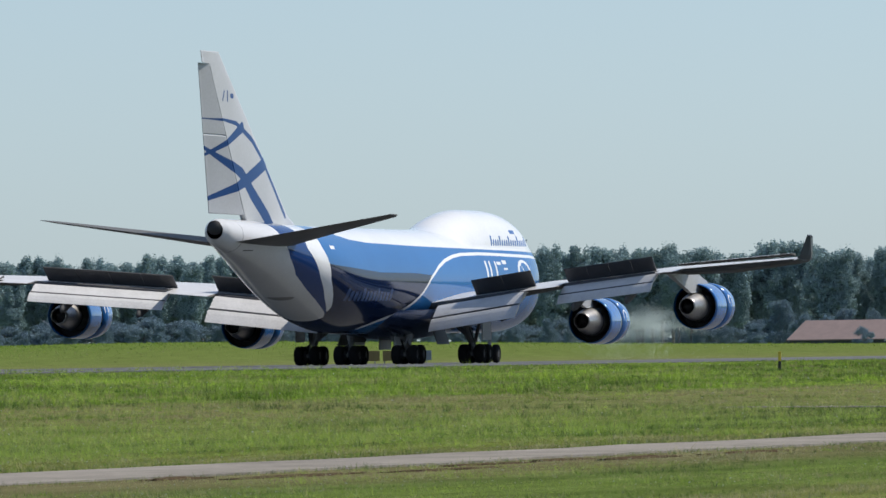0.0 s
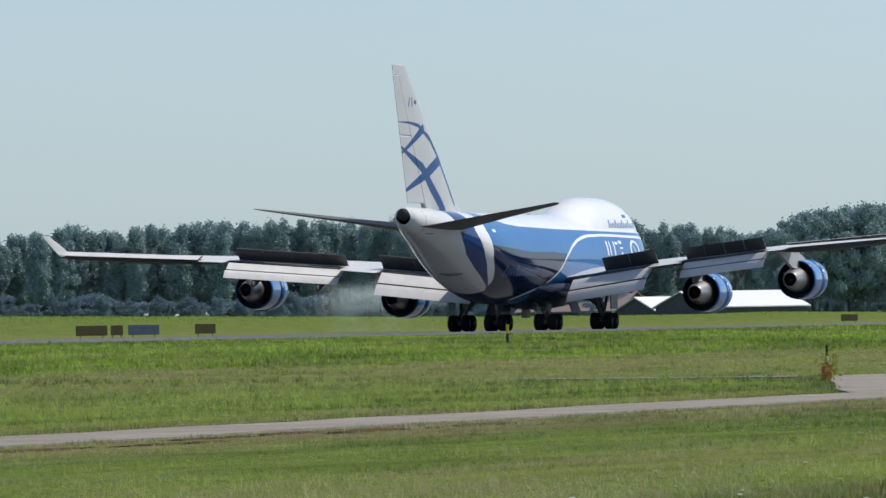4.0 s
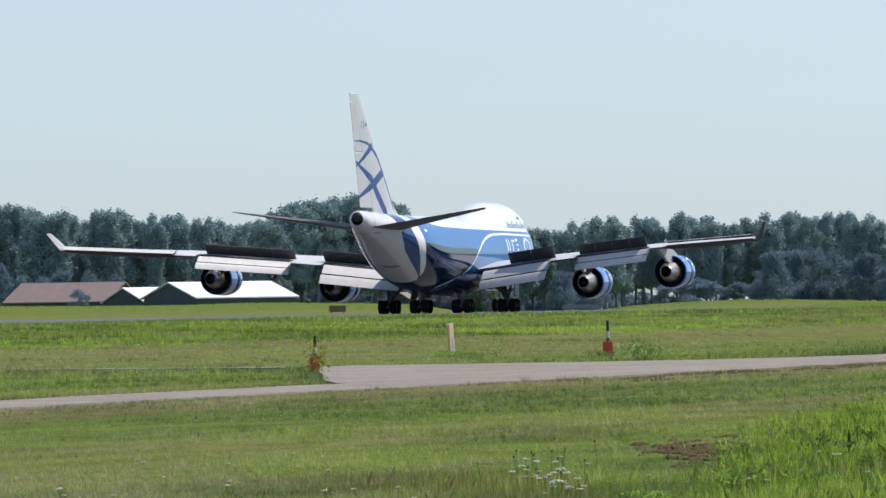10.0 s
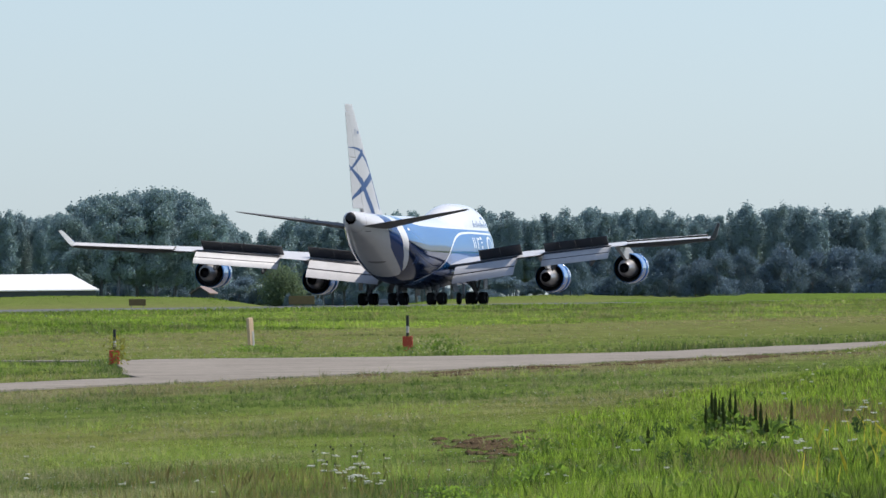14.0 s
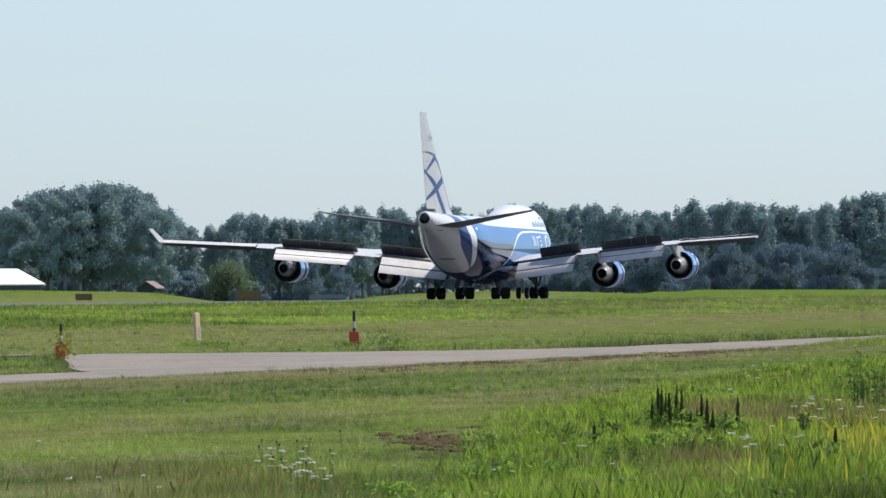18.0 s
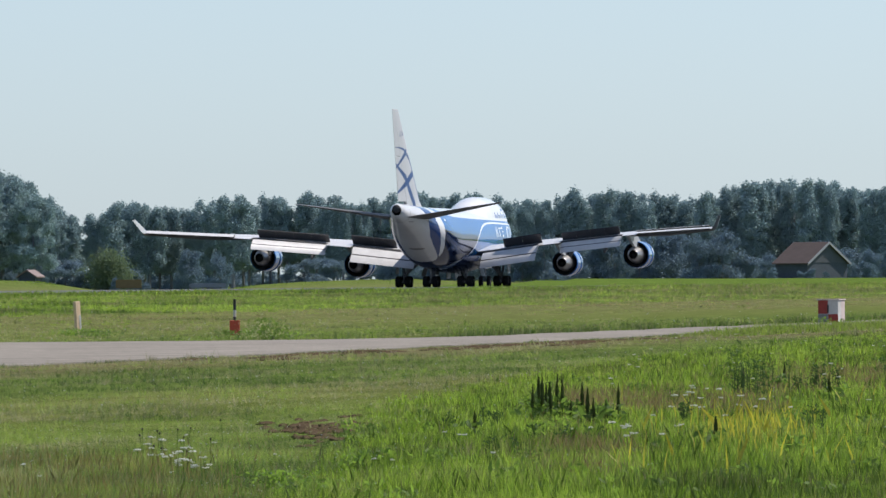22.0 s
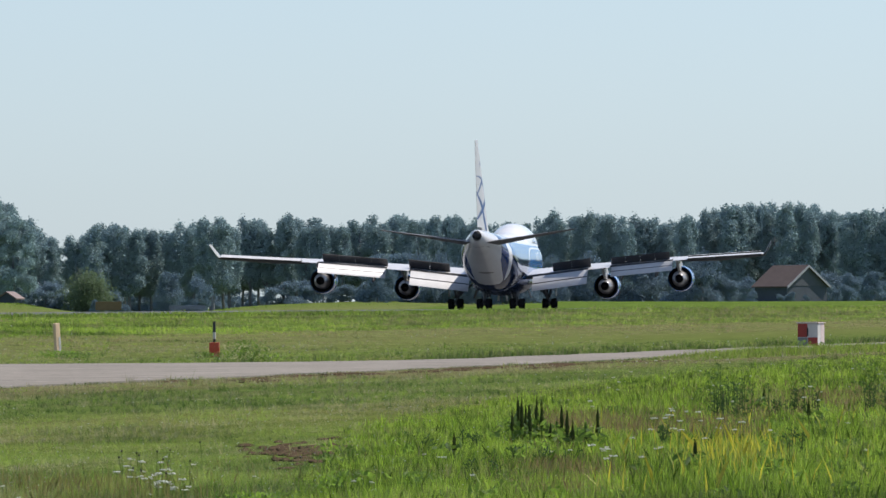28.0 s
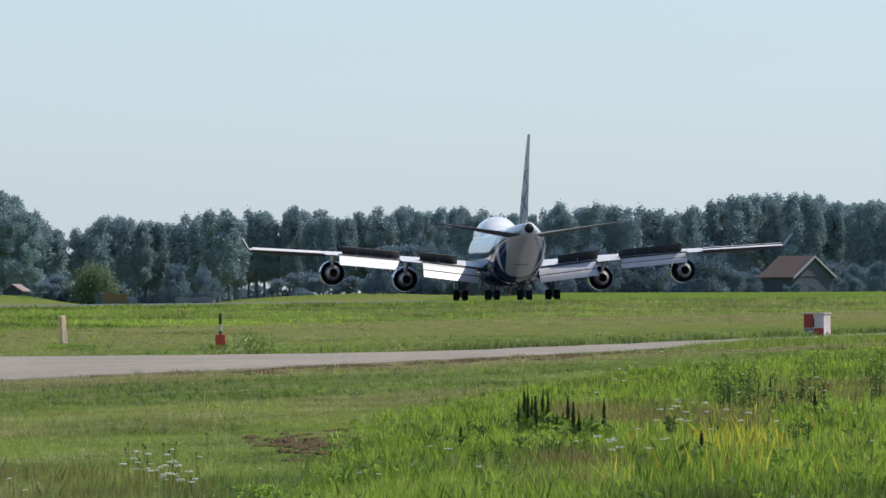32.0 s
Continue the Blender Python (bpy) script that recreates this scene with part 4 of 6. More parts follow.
def build_trees():
    rnd = random.Random(11)
    kinds = {"poplar": [make_tree("poplar", s) for s in range(5)], "oak": [make_tree("oak", 20 + s) for s in range(3)], "bush": [make_tree("bush", 40 + s) for s in range(3)]}
    used = {k: 0 for k in kinds}

    def plant(kind, az, d, height, wide=1.0):
        src = kinds[kind]
        x, y, z = at_bearing(az, d)
        k = height / (16.0 if kind != "bush" else 6.0)
        m = pose(x, y, z - (0.4 if kind == "bush" else 0.1), 0, 0, rnd.uniform(0, 360))
        if used[kind] < len(src):
            ob = src[used[kind]]
            ob.matrix_basis = m
        else:
            ob = copy_thing(rnd.choice(src), m)
        ob.scale = (k * wide, k * wide, k)
        used[kind] += 1
        return ob

    def open_foot(q):
        """Where one sees between the trunks."""
        return -5.95 < q < -5.36 or -1.5 < q < -0.48

    az = -11.2
    while az < 4.6:
        el = float(np.interp(az, *TREE_H))
        d = 1500 + rnd.uniform(-8, 8)
        top = EYE_Z + d * math.tan(radians(el)) * rnd.uniform(0.95, 1.10)
        h = top - at_bearing(az, d)[2]
        if not (-1.93 < az < -1.78):
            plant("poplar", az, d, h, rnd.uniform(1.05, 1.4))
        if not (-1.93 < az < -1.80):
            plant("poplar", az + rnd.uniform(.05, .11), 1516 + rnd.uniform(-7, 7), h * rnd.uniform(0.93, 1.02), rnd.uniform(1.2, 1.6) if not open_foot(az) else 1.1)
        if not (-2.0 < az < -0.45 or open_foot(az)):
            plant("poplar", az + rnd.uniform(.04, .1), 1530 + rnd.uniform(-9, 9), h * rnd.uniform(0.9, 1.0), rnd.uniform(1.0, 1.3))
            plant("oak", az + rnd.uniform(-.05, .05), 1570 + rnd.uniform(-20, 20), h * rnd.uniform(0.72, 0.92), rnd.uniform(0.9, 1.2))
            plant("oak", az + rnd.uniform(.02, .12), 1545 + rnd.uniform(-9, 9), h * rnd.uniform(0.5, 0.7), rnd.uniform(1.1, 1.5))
        az += rnd.uniform(0.10, 0.15)
    # the high clump nearer by
    for az, el in ((-3.05, .60), (-2.95, .69), (-2.85, .72), (-2.74, .735), (-2.62, .75), (-2.5, .76), (-2.38, .755), (-2.27, .70), (-2.18, .61)):
        d = 1420 + rnd.uniform(-15, 15)
        plant("oak", az, d, EYE_Z + d * math.tan(radians(el)) - at_bearing(az, d)[2], 1.0)
    # undergrowth and lower round trees
    az = -10.8
    while az < 4.4:
        dense = az < -3.9 or -3.4 < az < -2.05 or az > 0.0
        if (dense and not open_foot(az)) or rnd.random() < 0.12:
            el = 0.33 if (-4.9 < az < -3.9 or -0.2 < az < 2.2) else 0.24
            d = 1440 + rnd.uniform(-20, 20)
            plant("bush", az, d, (EYE_Z + d * math.tan(radians(el * rnd.uniform(0.75, 1.1)))) - at_bearing(az, d)[2], rnd.uniform(0.8, 1.1))
        d = 1475 + rnd.uniform(-12, 12)                          # a low hedge closes the foot of the row
        if open_foot(az + 0.06):
            for off in (-0.04, 0.02, 0.08):                      # a farther hedge shows between the trunks
                light = -5.75 < az < -5.45 or -0.98 < az < -0.62
                plant("bush", az + 0.06 + off, 1900 + rnd.uniform(-60, 60), rnd.uniform(2.2, 3.6) if light else rnd.uniform(5.0, 8.0), rnd.uniform(1.3, 1.8))
        else:
            plant("bush", az + 0.06, d, rnd.uniform(3.0, 5.2), rnd.uniform(1.6, 2.3))
        az += rnd.uniform(0.13, 0.2)
    for az, el in ((2.50, .10), (2.68, .085), (2.74, .10), (2.84, .075), (3.04, .10), (3.10, .15)):
        plant("bush", az, 1315 + rnd.uniform(-6, 6), EYE_Z + 1315 * math.tan(radians(el)) - at_bearing(az, 1315)[2], 1.1)
    plant("bush", -4.25, 1380, 3.1, 1.3)
    plant("bush", -1.472, 1200, 1.75, 1.0)
    plant("bush", -1.66, 1275, 2.6, 0.7)
    d = 1290
    x, y, z = at_bearing(-1.70, d)
    k = (EYE_Z + d * math.tan(radians(0.265)) - z) / 6.0
    b = make_tree("lone", 77)
    b.matrix_basis = pose(x, y, z - 0.1)
    b.scale = (k * 1.16, k * 1.16, k * 1.02)


build_trees()

# ---------------------------------------------------------------- grass and plants
def grass_material(name, greens, dry):
    """Blades: 'tone' picks the green, 'dry' turns them to straw."""
    m = material(name, greens[0], 0.5, var=0.15, scale=1.5, spec=0.22)
    n, l = m.node_tree.nodes, m.node_tree.links
    b = n["Principled BSDF"]
    mul = b.inputs["Base Color"].links[0].from_node
    tone, dr = n.new("ShaderNodeAttribute"), n.new("ShaderNodeAttribute")
    tone.attribute_name, dr.attribute_name = "tone", "dry"
    ramp = n.new("ShaderNodeValToRGB")
    e = ramp.color_ramp.elements
    while len(e) < len(greens):
        e.new(0.5)
    for i, c in enumerate(greens):
        e[i].position, e[i].color = i / (len(greens) - 1), (*c, 1)
    l.new(tone.outputs["Fac"], ramp.inputs[0])
    mx = n.new("ShaderNodeMix")
    mx.data_type = "RGBA"
    l.new(dr.outputs["Fac"], mx.inputs[0])
    l.new(ramp.outputs[0], mx.inputs[6])
    mx.inputs[7].default_value = (*dry, 1)
    l.new(mx.outputs[2], mul.inputs[6])
    return leafy(m, 0.45, 1.95)


TURF = grass_material("turf_blades", [(0.030, 0.068, 0.011), (0.097, 0.172, 0.024), (0.205, 0.280, 0.058)], (0.275, 0.250, 0.160))
TALL = grass_material("tall_grass_blades", [(0.032, 0.066, 0.010), (0.118, 0.196, 0.022), (0.275, 0.382, 0.058)], (0.240, 0.205, 0.125))
SEEDED = grass_material("seeded_stalks", [(0.070, 0.085, 0.020), (0.140, 0.165, 0.040), (0.200, 0.210, 0.065)], (0.190, 0.140, 0.080))
RNG = np.random.default_rng(7)


def noise2(x, y, cell, seed):
    """Smooth value noise on a grid."""
    g = np.random.default_rng(seed).random((257, 257))
    u, v = np.asarray(x) / cell, np.asarray(y) / cell
    i, j = np.floor(u).astype(int), np.floor(v).astype(int)
    fu, fv = u - i, v - j
    fu, fv = fu * fu * (3 - 2 * fu), fv * fv * (3 - 2 * fv)
    i, j = i % 256, j % 256
    return (g[i, j] * (1 - fu) + g[i + 1, j] * fu) * (1 - fv) + (g[i, j + 1] * (1 - fu) + g[i + 1, j + 1] * fu) * fv


def blade_mesh(name, x, y, h, w, tone, dry, mat, lean=0.35, bend=True):
    """One mesh of many bent blades."""
    n = len(x)
    z = ground_z(x, y) - 0.05
    ang = RNG.uniform(0, 6.283, n)
    la = RNG.uniform(0, 6.283, n)
    ll = lean * h * np.abs(RNG.normal(0.5, 0.35, n))
    px, py = np.cos(ang) * w / 2, np.sin(ang) * w / 2
    tip = np.stack([x + np.cos(la) * ll, y + np.sin(la) * ll, z + h], 1)
    b0, b1 = np.stack([x - px, y - py, z], 1), np.stack([x + px, y + py, z], 1)
    if bend:
        mid = 0.55
        m0 = np.stack([x - px * 0.8 + np.cos(la) * ll * 0.3, y - py * 0.8 + np.sin(la) * ll * 0.3, z + h * mid], 1)
        m1 = np.stack([x + px * 0.8 + np.cos(la) * ll * 0.3, y + py * 0.8 + np.sin(la) * ll * 0.3, z + h * mid], 1)
        v = np.stack([b0, b1, m1, tip, m0], 1).reshape(-1, 3)
        k = 5
    else:
        v = np.stack([b0, b1, tip], 1).reshape(-1, 3)
        k = 3
    f = np.arange(n * k).reshape(-1, k)
    return mesh_of(name, v, f, mat, False, {"tone": np.repeat(tone, k), "dry": np.repeat(dry, k)})


def on_road(s, across):
    strip = (across > 46.3) & (across < np.interp(s, [206, 215, 296, 300], [51.0, 51.4, 53.9, 53.7]))
    mouth = (s > 214) & (across > 50) & (across < np.interp(s, [215, 277], [51.3, 66.8])) & (s < np.interp(across, [53.5, 56, 60, 67], [296, 288, 284.2, 283.2]))
    side = (s > np.interp(across, [67, 74.5, 83], [275.5, 281.0, 289.5])) & (s < np.interp(across, [67, 74.5, 83], [281.5, 285.8, 292.2])) & (across > 66) & (across < 83)
    return strip | mouth | side


def dry_at(s, across):
    wob = across + 3 * (noise2(s, across, 9.0, 3) - 0.5) + 2 * (noise2(s, across, 2.5, 4) - 0.5)
    base = np.interp(wob, [0, 18, 23, 27, 31, 34, 39.5, 42, 46, 54, 58, 63, 70, 80, 97, 100, 150], [0.05, 0.08, 0.4, 0.65, 0.45, 0.12, 0.15, 0.6, 0.8, 0.5, 0.2, 0.15, 0.5, 0.62, 0.62, 0.12, 0.1])
    return np.clip(base + 0.75 * (noise2(s * 0.12, across, 1.4, 5) - 0.5) + 0.8 * (noise2(s * 0.2, across, 0.6, 26) - 0.5), 0, 1)


def tall_edge(d):
    return np.interp(d, [60, 80, 100, 134, 183, 260, 350], [-1.6, -0.6, -0.25, -0.05, 0.95, 2.4, 3.5])


def build_grass():
    # short turf in small tufts, evenly dense to the eye
    n, each = 120000, 9
    el = RNG.uniform(0.235, 1.62, n)
    d = -(FIELD_Z - EYE_Z) / np.tan(np.radians(el))
    az = RNG.uniform(-10.4, 4.2, n)
    x, y = d * np.sin(np.radians(az)), d * np.cos(np.radians(az))
    s, across = x * DX + y * DY, -x * DY + y * DX
    bare = np.hypot((az + 0.42) / 0.22, (d - 112.0) / 3.4) < 1
    keep = ~on_road(s, across) & ~(bare & (RNG.random(n) < 0.55)) & ~((az > tall_edge(d) + 0.15) & (d < 330)) & (across > 2)
    d, x, y, s, across, az = (q[keep] for q in (d, x, y, s, across, az))
    n = len(d)
    patch = noise2(s * 0.35, across, 1.3, 10) * 0.45 + smoothstep(0.33, 0.67, noise2(s * 0.3, across, 2.8, 27)) * 0.55
    tall = np.interp(d, [60, 110, 160, 260], [0.034, 0.042, 0.055, 0.075]) * np.interp(across, [0, 24, 40, 97, 101], [1.15, 1.1, 1.0, 1.0, 1.5])
    tall = tall * (0.45 + 1.1 * noise2(s * 0.4, across, 2.2, 9)) * np.exp(0.38 * RNG.normal(size=n))
    tall *= 1 + 0.6 * np.exp(-((az + 1.7) / 0.9) ** 2) * smoothstep(100, 88, d)
    dry = np.clip(dry_at(s, across) + 0.22 * RNG.normal(size=n), 0, 1)
    tone = -0.56 + 2.1 * patch + 0.3 * RNG.normal(size=n)
    # greener, fuller grass inside the loop of the overgrown path, darker along its edge
    loop = np.interp(az, [-9.5, -8.8, -7, -5.9, -4.9, -3.2], [283, 286, 295, 302, 305, 293]) + 5 * (noise2(s, across, 6.0, 41) - 0.5)
    inner = smoothstep(0, 6, loop - d) * smoothstep(54, 62, across) * smoothstep(-3.0, -3.3, az)
    rim = np.exp(-((loop - d) / 5.0) ** 2) * smoothstep(-4.3, -5.0, az)
    dry = dry * (1 - 0.55 * inner) * (1 - 0.8 * rim)
    tone = tone + 0.25 * inner - 0.9 * rim + 0.46 * smoothstep(-5.0, -7.0, az) * (1 - rim)
    tall = tall * (1 + 0.5 * inner + 1.1 * rim)
    rad = np.maximum(0.012, 2.6 * d / 16000)
    d, x, y, tall, dry, tone, rad = (np.repeat(q, each) for q in (d, x, y, tall, dry, tone, rad))
    n = len(d)
    x, y = x + rad * RNG.normal(size=n), y + rad * RNG.normal(size=n)
    h = 0.05 + tall * RNG.uniform(0.45, 1.25, n)
    w = np.maximum(0.005, 1.15 * d / 16000) * RNG.uniform(0.7, 1.6, n)
    dry = np.clip(dry + 0.12 * RNG.normal(size=n), 0, 1)
    tone = np.clip(tone + 0.16 * RNG.normal(size=n), 0, 1)
    ob = new("turf", blade_mesh("turf", x, y, h, w, tone, dry, TURF, 0.9, False))
    tagged(ob, "short mown turf, green with dry straw patches", "grass", kind="stuff")
    # rough strip before the runway
    n, each = 46000, 8
    across = RNG.uniform(84, 131.5, n)
    d = across / np.sin(np.radians(RNG.uniform(6.4, 21.2, n)))
    keep = d < 1150
    across, d = across[keep], d[keep]
    s = np.sqrt(d * d - across * across)
    n = len(d)
    tall = (np.interp(across, [84, 97, 101, 118, 132], [0.06, 0.08, 0.16, 0.13, 0.05]) + 0.16 * smoothstep(110, 124, across) * smoothstep(620, 860, s)) * (0.3 + 1.1 * noise2(s * 0.4, across, 2.2, 12)) * np.exp(0.35 * RNG.normal(size=n))
    dry = np.clip(dry_at(s, across) + 0.2 * RNG.normal(size=n), 0, 1)
    dry = np.clip(dry + 0.25 * smoothstep(420, 700, s), 0, 1)
    tone = -0.36 - 0.12 * smoothstep(420, 700, s) + 0.95 * noise2(s * 0.2, across, 5.0, 13) + 0.8 * noise2(s * 0.3, across, 1.8, 25) + 0.2 * RNG.normal(size=n)
    d, s, across, tall, dry, tone = (np.repeat(q, each) for q in (d, s, across, tall, dry, tone))
    n = len(d)
    x, y = place(s, across)
    x, y = x + 3.2 * d / 16000 * RNG.normal(size=n), y + 3.2 * d / 16000 * RNG.normal(size=n)
    h = 0.04 + tall * RNG.uniform(0.4, 1.4, n)
    w = np.maximum(0.03, 1.3 * d / 16000) * RNG.uniform(0.7, 1.6, n)
    tone = np.clip(tone + 0.12 * RNG.normal(size=n), 0, 1)
    ob = new("rough_grass", blade_mesh("rough_grass", x, y, h, w, tone, dry, TALL, 0.8, False))
    tagged(ob, "bright rough grass beside the runway", "grass", kind="stuff")
    # far side of the runway
    n = 60000
    d = RNG.uniform(560, 1400, n)
    az = RNG.uniform(-11, 4.4, n)
    x, y = d * np.sin(np.radians(az)), d * np.cos(np.radians(az))
    s, across = x * DX + y * DY, -x * DY + y * DX
    keep = (across > 213) | (across < 70) | (s > 1115)
    x, y, s, across, d, az = (q[keep] for q in (x, y, s, across, d, az))
    straw = np.interp(across, [212, 260, 330], [0.95, 0.8, 0.2]) * np.interp(az, [-9, -6, -4.5, -2.5], [0.75, 0.45, 0.2, 0.1])
    h = np.interp(across, [212, 240, 330], [0.05, 0.08, 0.16]) * RNG.uniform(0.4, 1.6, len(d))
    ob = new("far_grass", blade_mesh("far_grass", x, y, h, 2.6 * d / 16000 * RNG.uniform(0.7, 1.5, len(d)), np.clip(0.46 + 0.06 * RNG.normal(size=len(d)), 0, 1),
                                     np.clip(straw + 0.2 * RNG.normal(size=len(d)), 0, 1), TALL, 0.8, False))
    tagged(ob, "grass beyond the runway", "grass", kind="stuff")
    # ragged edges of the road
    n = 60000
    s = RNG.uniform(90, 620, n)
    side = RNG.random(n)
    far_edge = np.interp(s, [206, 215, 277, 283, 284, 288, 296, 300], [51.0, 51.3, 66.8, 66.9, 60.2, 56.4, 53.9, 53.7])
    across = np.where(side < 0.5, 46.3 - np.abs(RNG.normal(0, 0.28, n)), far_edge + np.abs(RNG.normal(0, 0.5, n)))
    x, y = place(s, across)
    d = np.hypot(x, y)
    h = np.where(across > 50, np.interp(s, [150, 200, 277, 284], [0.14, 0.10, 0.12, 0.28]), np.interp(s, [300, 360, 420], [0.09, 0.18, 0.36])) * RNG.uniform(0.4, 1.6, n) * (0.4 + 1.1 * noise2(s, across, 2.5, 14))
    ob = new("verge_grass", blade_mesh("verge_grass", x, y, h, 1.8 * d / 16000, np.clip(-0.1 + 0.8 * (noise2(s, across, 3.0, 33) - 0.3) + 0.2 * RNG.normal(size=n), 0, 1), np.clip(0.15 + 0.25 * RNG.normal(size=n), 0, 1), TURF, 0.8, False))
    tagged(ob, "ragged dry grass along the road edge", "grass", kind="stuff")
    # tall meadow grass, in tufts too
    n, each = 56000, 8
    el = RNG.uniform(0.29, 1.62, n)
    d = -(FIELD_Z - EYE_Z) / np.tan(np.radians(el))
    az = RNG.uniform(-0.7, 4.3, n)
    keep = az > tall_edge(d) + 0.25 * (RNG.random(n) - 0.3)
    d, az = d[keep], az[keep]
    x, y = d * np.sin(np.radians(az)), d * np.cos(np.radians(az))
    s, across = x * DX + y * DY, -x * DY + y * DX
    keep = across < 45.5
    d, az, x, y, s, across = (q[keep] for q in (d, az, x, y, s, across))
    n = len(d)
    ramp = np.clip((az - tall_edge(d)) / 0.9, 0.15, 1)
    tall = (0.055 + 0.17 * noise2(s * 0.6, across, 0.9, 15) ** 1.8) * (0.45 + 0.55 * ramp) * np.exp(0.35 * RNG.normal(size=n))
    tall = np.minimum(tall, 0.19 + 0.05 * RNG.random(n))
    dry = np.clip(0.9 * (noise2(s, across, 1.8, 16) - 0.55) + 0.2 * RNG.normal(size=n), 0, 1)
    tone = -0.16 + 0.6 * noise2(s * 0.5, across, 0.45, 17) + 0.85 * noise2(s * 0.4, across, 1.9, 19) + 0.34 * RNG.normal(size=n) - 0.36 * smoothstep(100, 75, d) * smoothstep(1.0, 2.2, az)
    rad = np.maximum(0.014, 3.0 * d / 16000)
    d, x, y, tall, dry, tone, rad = (np.repeat(q, each) for q in (d, x, y, tall, dry, tone, rad))
    n = len(d)
    x, y = x + rad * RNG.normal(size=n), y + rad * RNG.normal(size=n)
    h = 0.05 + tall * RNG.uniform(0.5, 1.3, n)
    w = np.maximum(0.005, 1.0 * d / 16000) * RNG.uniform(0.6, 1.6, n)
    dry = np.clip(dry + 0.12 * RNG.normal(size=n), 0, 1)
    tone = np.clip(tone + 0.2 * RNG.normal(size=n), 0.05, 1)
    ob = new("meadow_grass", blade_mesh("meadow_grass", x, y, h, w, tone, dry, TALL, 0.42, True))
    tagged(ob, "tall bright green meadow grass", "grass", kind="stuff")
    # tall verge that hides the far reach of the road
    n = 60000
    s, across = RNG.uniform(285, 540, n), RNG.uniform(43.8, 46.5, n)
    x, y = place(s, across)
    d = np.hypot(x, y)
    h = np.interp(s, [285, 316, 540], [0.05, 0.36, 0.44]) * RNG.uniform(0.5, 1.3, n) * (0.6 + 0.6 * noise2(s, across, 4, 21))
    ob = new("tall_verge", blade_mesh("tall_verge", x, y, h, 1.8 * d / 16000, np.clip(0.5 + 0.25 * RNG.normal(size=n), 0, 1), np.clip(0.2 + 0.25 * RNG.normal(size=n), 0, 1), TALL, 0.5, False))
    tagged(ob, "tall grass along the far road", "grass", kind="stuff")
    # uncut grass along the far runway edge
    n = 52000
    s, across = RNG.uniform(280, 1130, n), RNG.uniform(125, 131.8, n)
    x, y = place(s, across)
    d = np.hypot(x, y)
    h = 0.22 * (0.45 + 0.55 * smoothstep(440, 560, s)) * RNG.uniform(0.5, 1.4, n) * (0.6 + 0.6 * noise2(s * 0.4, across, 4, 22))
    ob = new("runway_edge_grass", blade_mesh("runway_edge_grass", x, y, h + 0.03, 2.0 * d / 16000 * RNG.uniform(0.7, 1.5, n), np.clip(0.3 + 0.6 * (noise2(s * 0.3, across, 3, 23) - 0.3) + 0.25 * RNG.normal(size=n), 0, 1), np.clip(0.1 + 0.25 * RNG.normal(size=n), 0, 1), TALL, 0.6, False))
    tagged(ob, "uncut green grass along the runway edge", "grass", kind="stuff")
    # a haze of seeding grass in the meadow
    n = 30000
    which = RNG.random(n)
    az = np.where(which < 0.45, RNG.uniform(1.15, 2.6, n), np.where(which < 0.8, RNG.uniform(2.4, 3.6, n), RNG.normal(1.25, 0.2, n)))
    el = np.where(which < 0.45, RNG.normal(0.79, 0.05, n), np.where(which < 0.8, RNG.normal(0.66, 0.05, n), RNG.normal(1.12, 0.09, n)))
    d = (EYE_Z - FIELD_Z) / np.tan(np.radians(el))
    x, y = d * np.sin(np.radians(az)), d * np.cos(np.radians(az))
    keep = noise2(x, y, 1.6, 24) > 0.45
    x, y, d = x[keep], y[keep], d[keep]
    ob = new("seeding_grass", blade_mesh("seeding_grass", x, y, RNG.uniform(0.12, 0.30, len(d)), np.maximum(0.006, 0.8 * d / 16000), RNG.random(len(d)), np.clip(RNG.normal(0.9, 0.15, len(d)), 0, 1), SEEDED, 0.5, True))
    tagged(ob, "straw-coloured seeding grass in the meadow", "grass", kind="stuff")
    # yellowing blades
    n = 320
    near = RNG.random(n) < 0.7
    az = np.where(near, RNG.normal(2.42, 0.22, n), RNG.uniform(1.3, 3.4, n))
    el = np.where(near, RNG.normal(1.0, 0.07, n), RNG.uniform(0.75, 1.25, n))
    d = (EYE_Z - FIELD_Z) / np.tan(np.radians(el))
    ob = new("yellow_grass", blade_mesh("yellow_grass", d * np.sin(np.radians(az)), d * np.cos(np.radians(az)), RNG.uniform(0.26, 0.44, n), RNG.uniform(0.014, 0.028, n), np.zeros(n), np.zeros(n), YELLOW_LEAF, 0.6, True))
    tagged(ob, "scattered yellowing blades in the meadow", "grass", kind="stuff")
    # reddish seed heads standing above the rest
    n = 17000
    el = RNG.uniform(0.45, 1.58, n)
    d = -(FIELD_Z - EYE_Z) / np.tan(np.radians(el))
    az = RNG.uniform(-4.6, 3.9, n)
    x, y = d * np.sin(np.radians(az)), d * np.cos(np.radians(az))
    s, across = x * DX + y * DY, -x * DY + y * DX
    keep = (across < np.where(az > tall_edge(d), 40, 22)) & (noise2(s * 0.5, across, 1.6, 18) > 0.55)
    x, y, d = x[keep], y[keep], d[keep]
    ob = new("seed_heads", blade_mesh("seed_heads", x, y, RNG.uniform(0.07, 0.19, len(d)), np.maximum(0.004, 0.8 * d / 16000), RNG.random(len(d)), np.clip(RNG.normal(0.75, 0.25, len(d)), 0, 1), SEEDED, 0.35, True))
    tagged(ob, "thin dry grass stalks with seed heads", "grass", kind="stuff")
    n = 13000
    el, az = RNG.uniform(1.08, 1.62, n), RNG.normal(-1.9, 0.55, n)
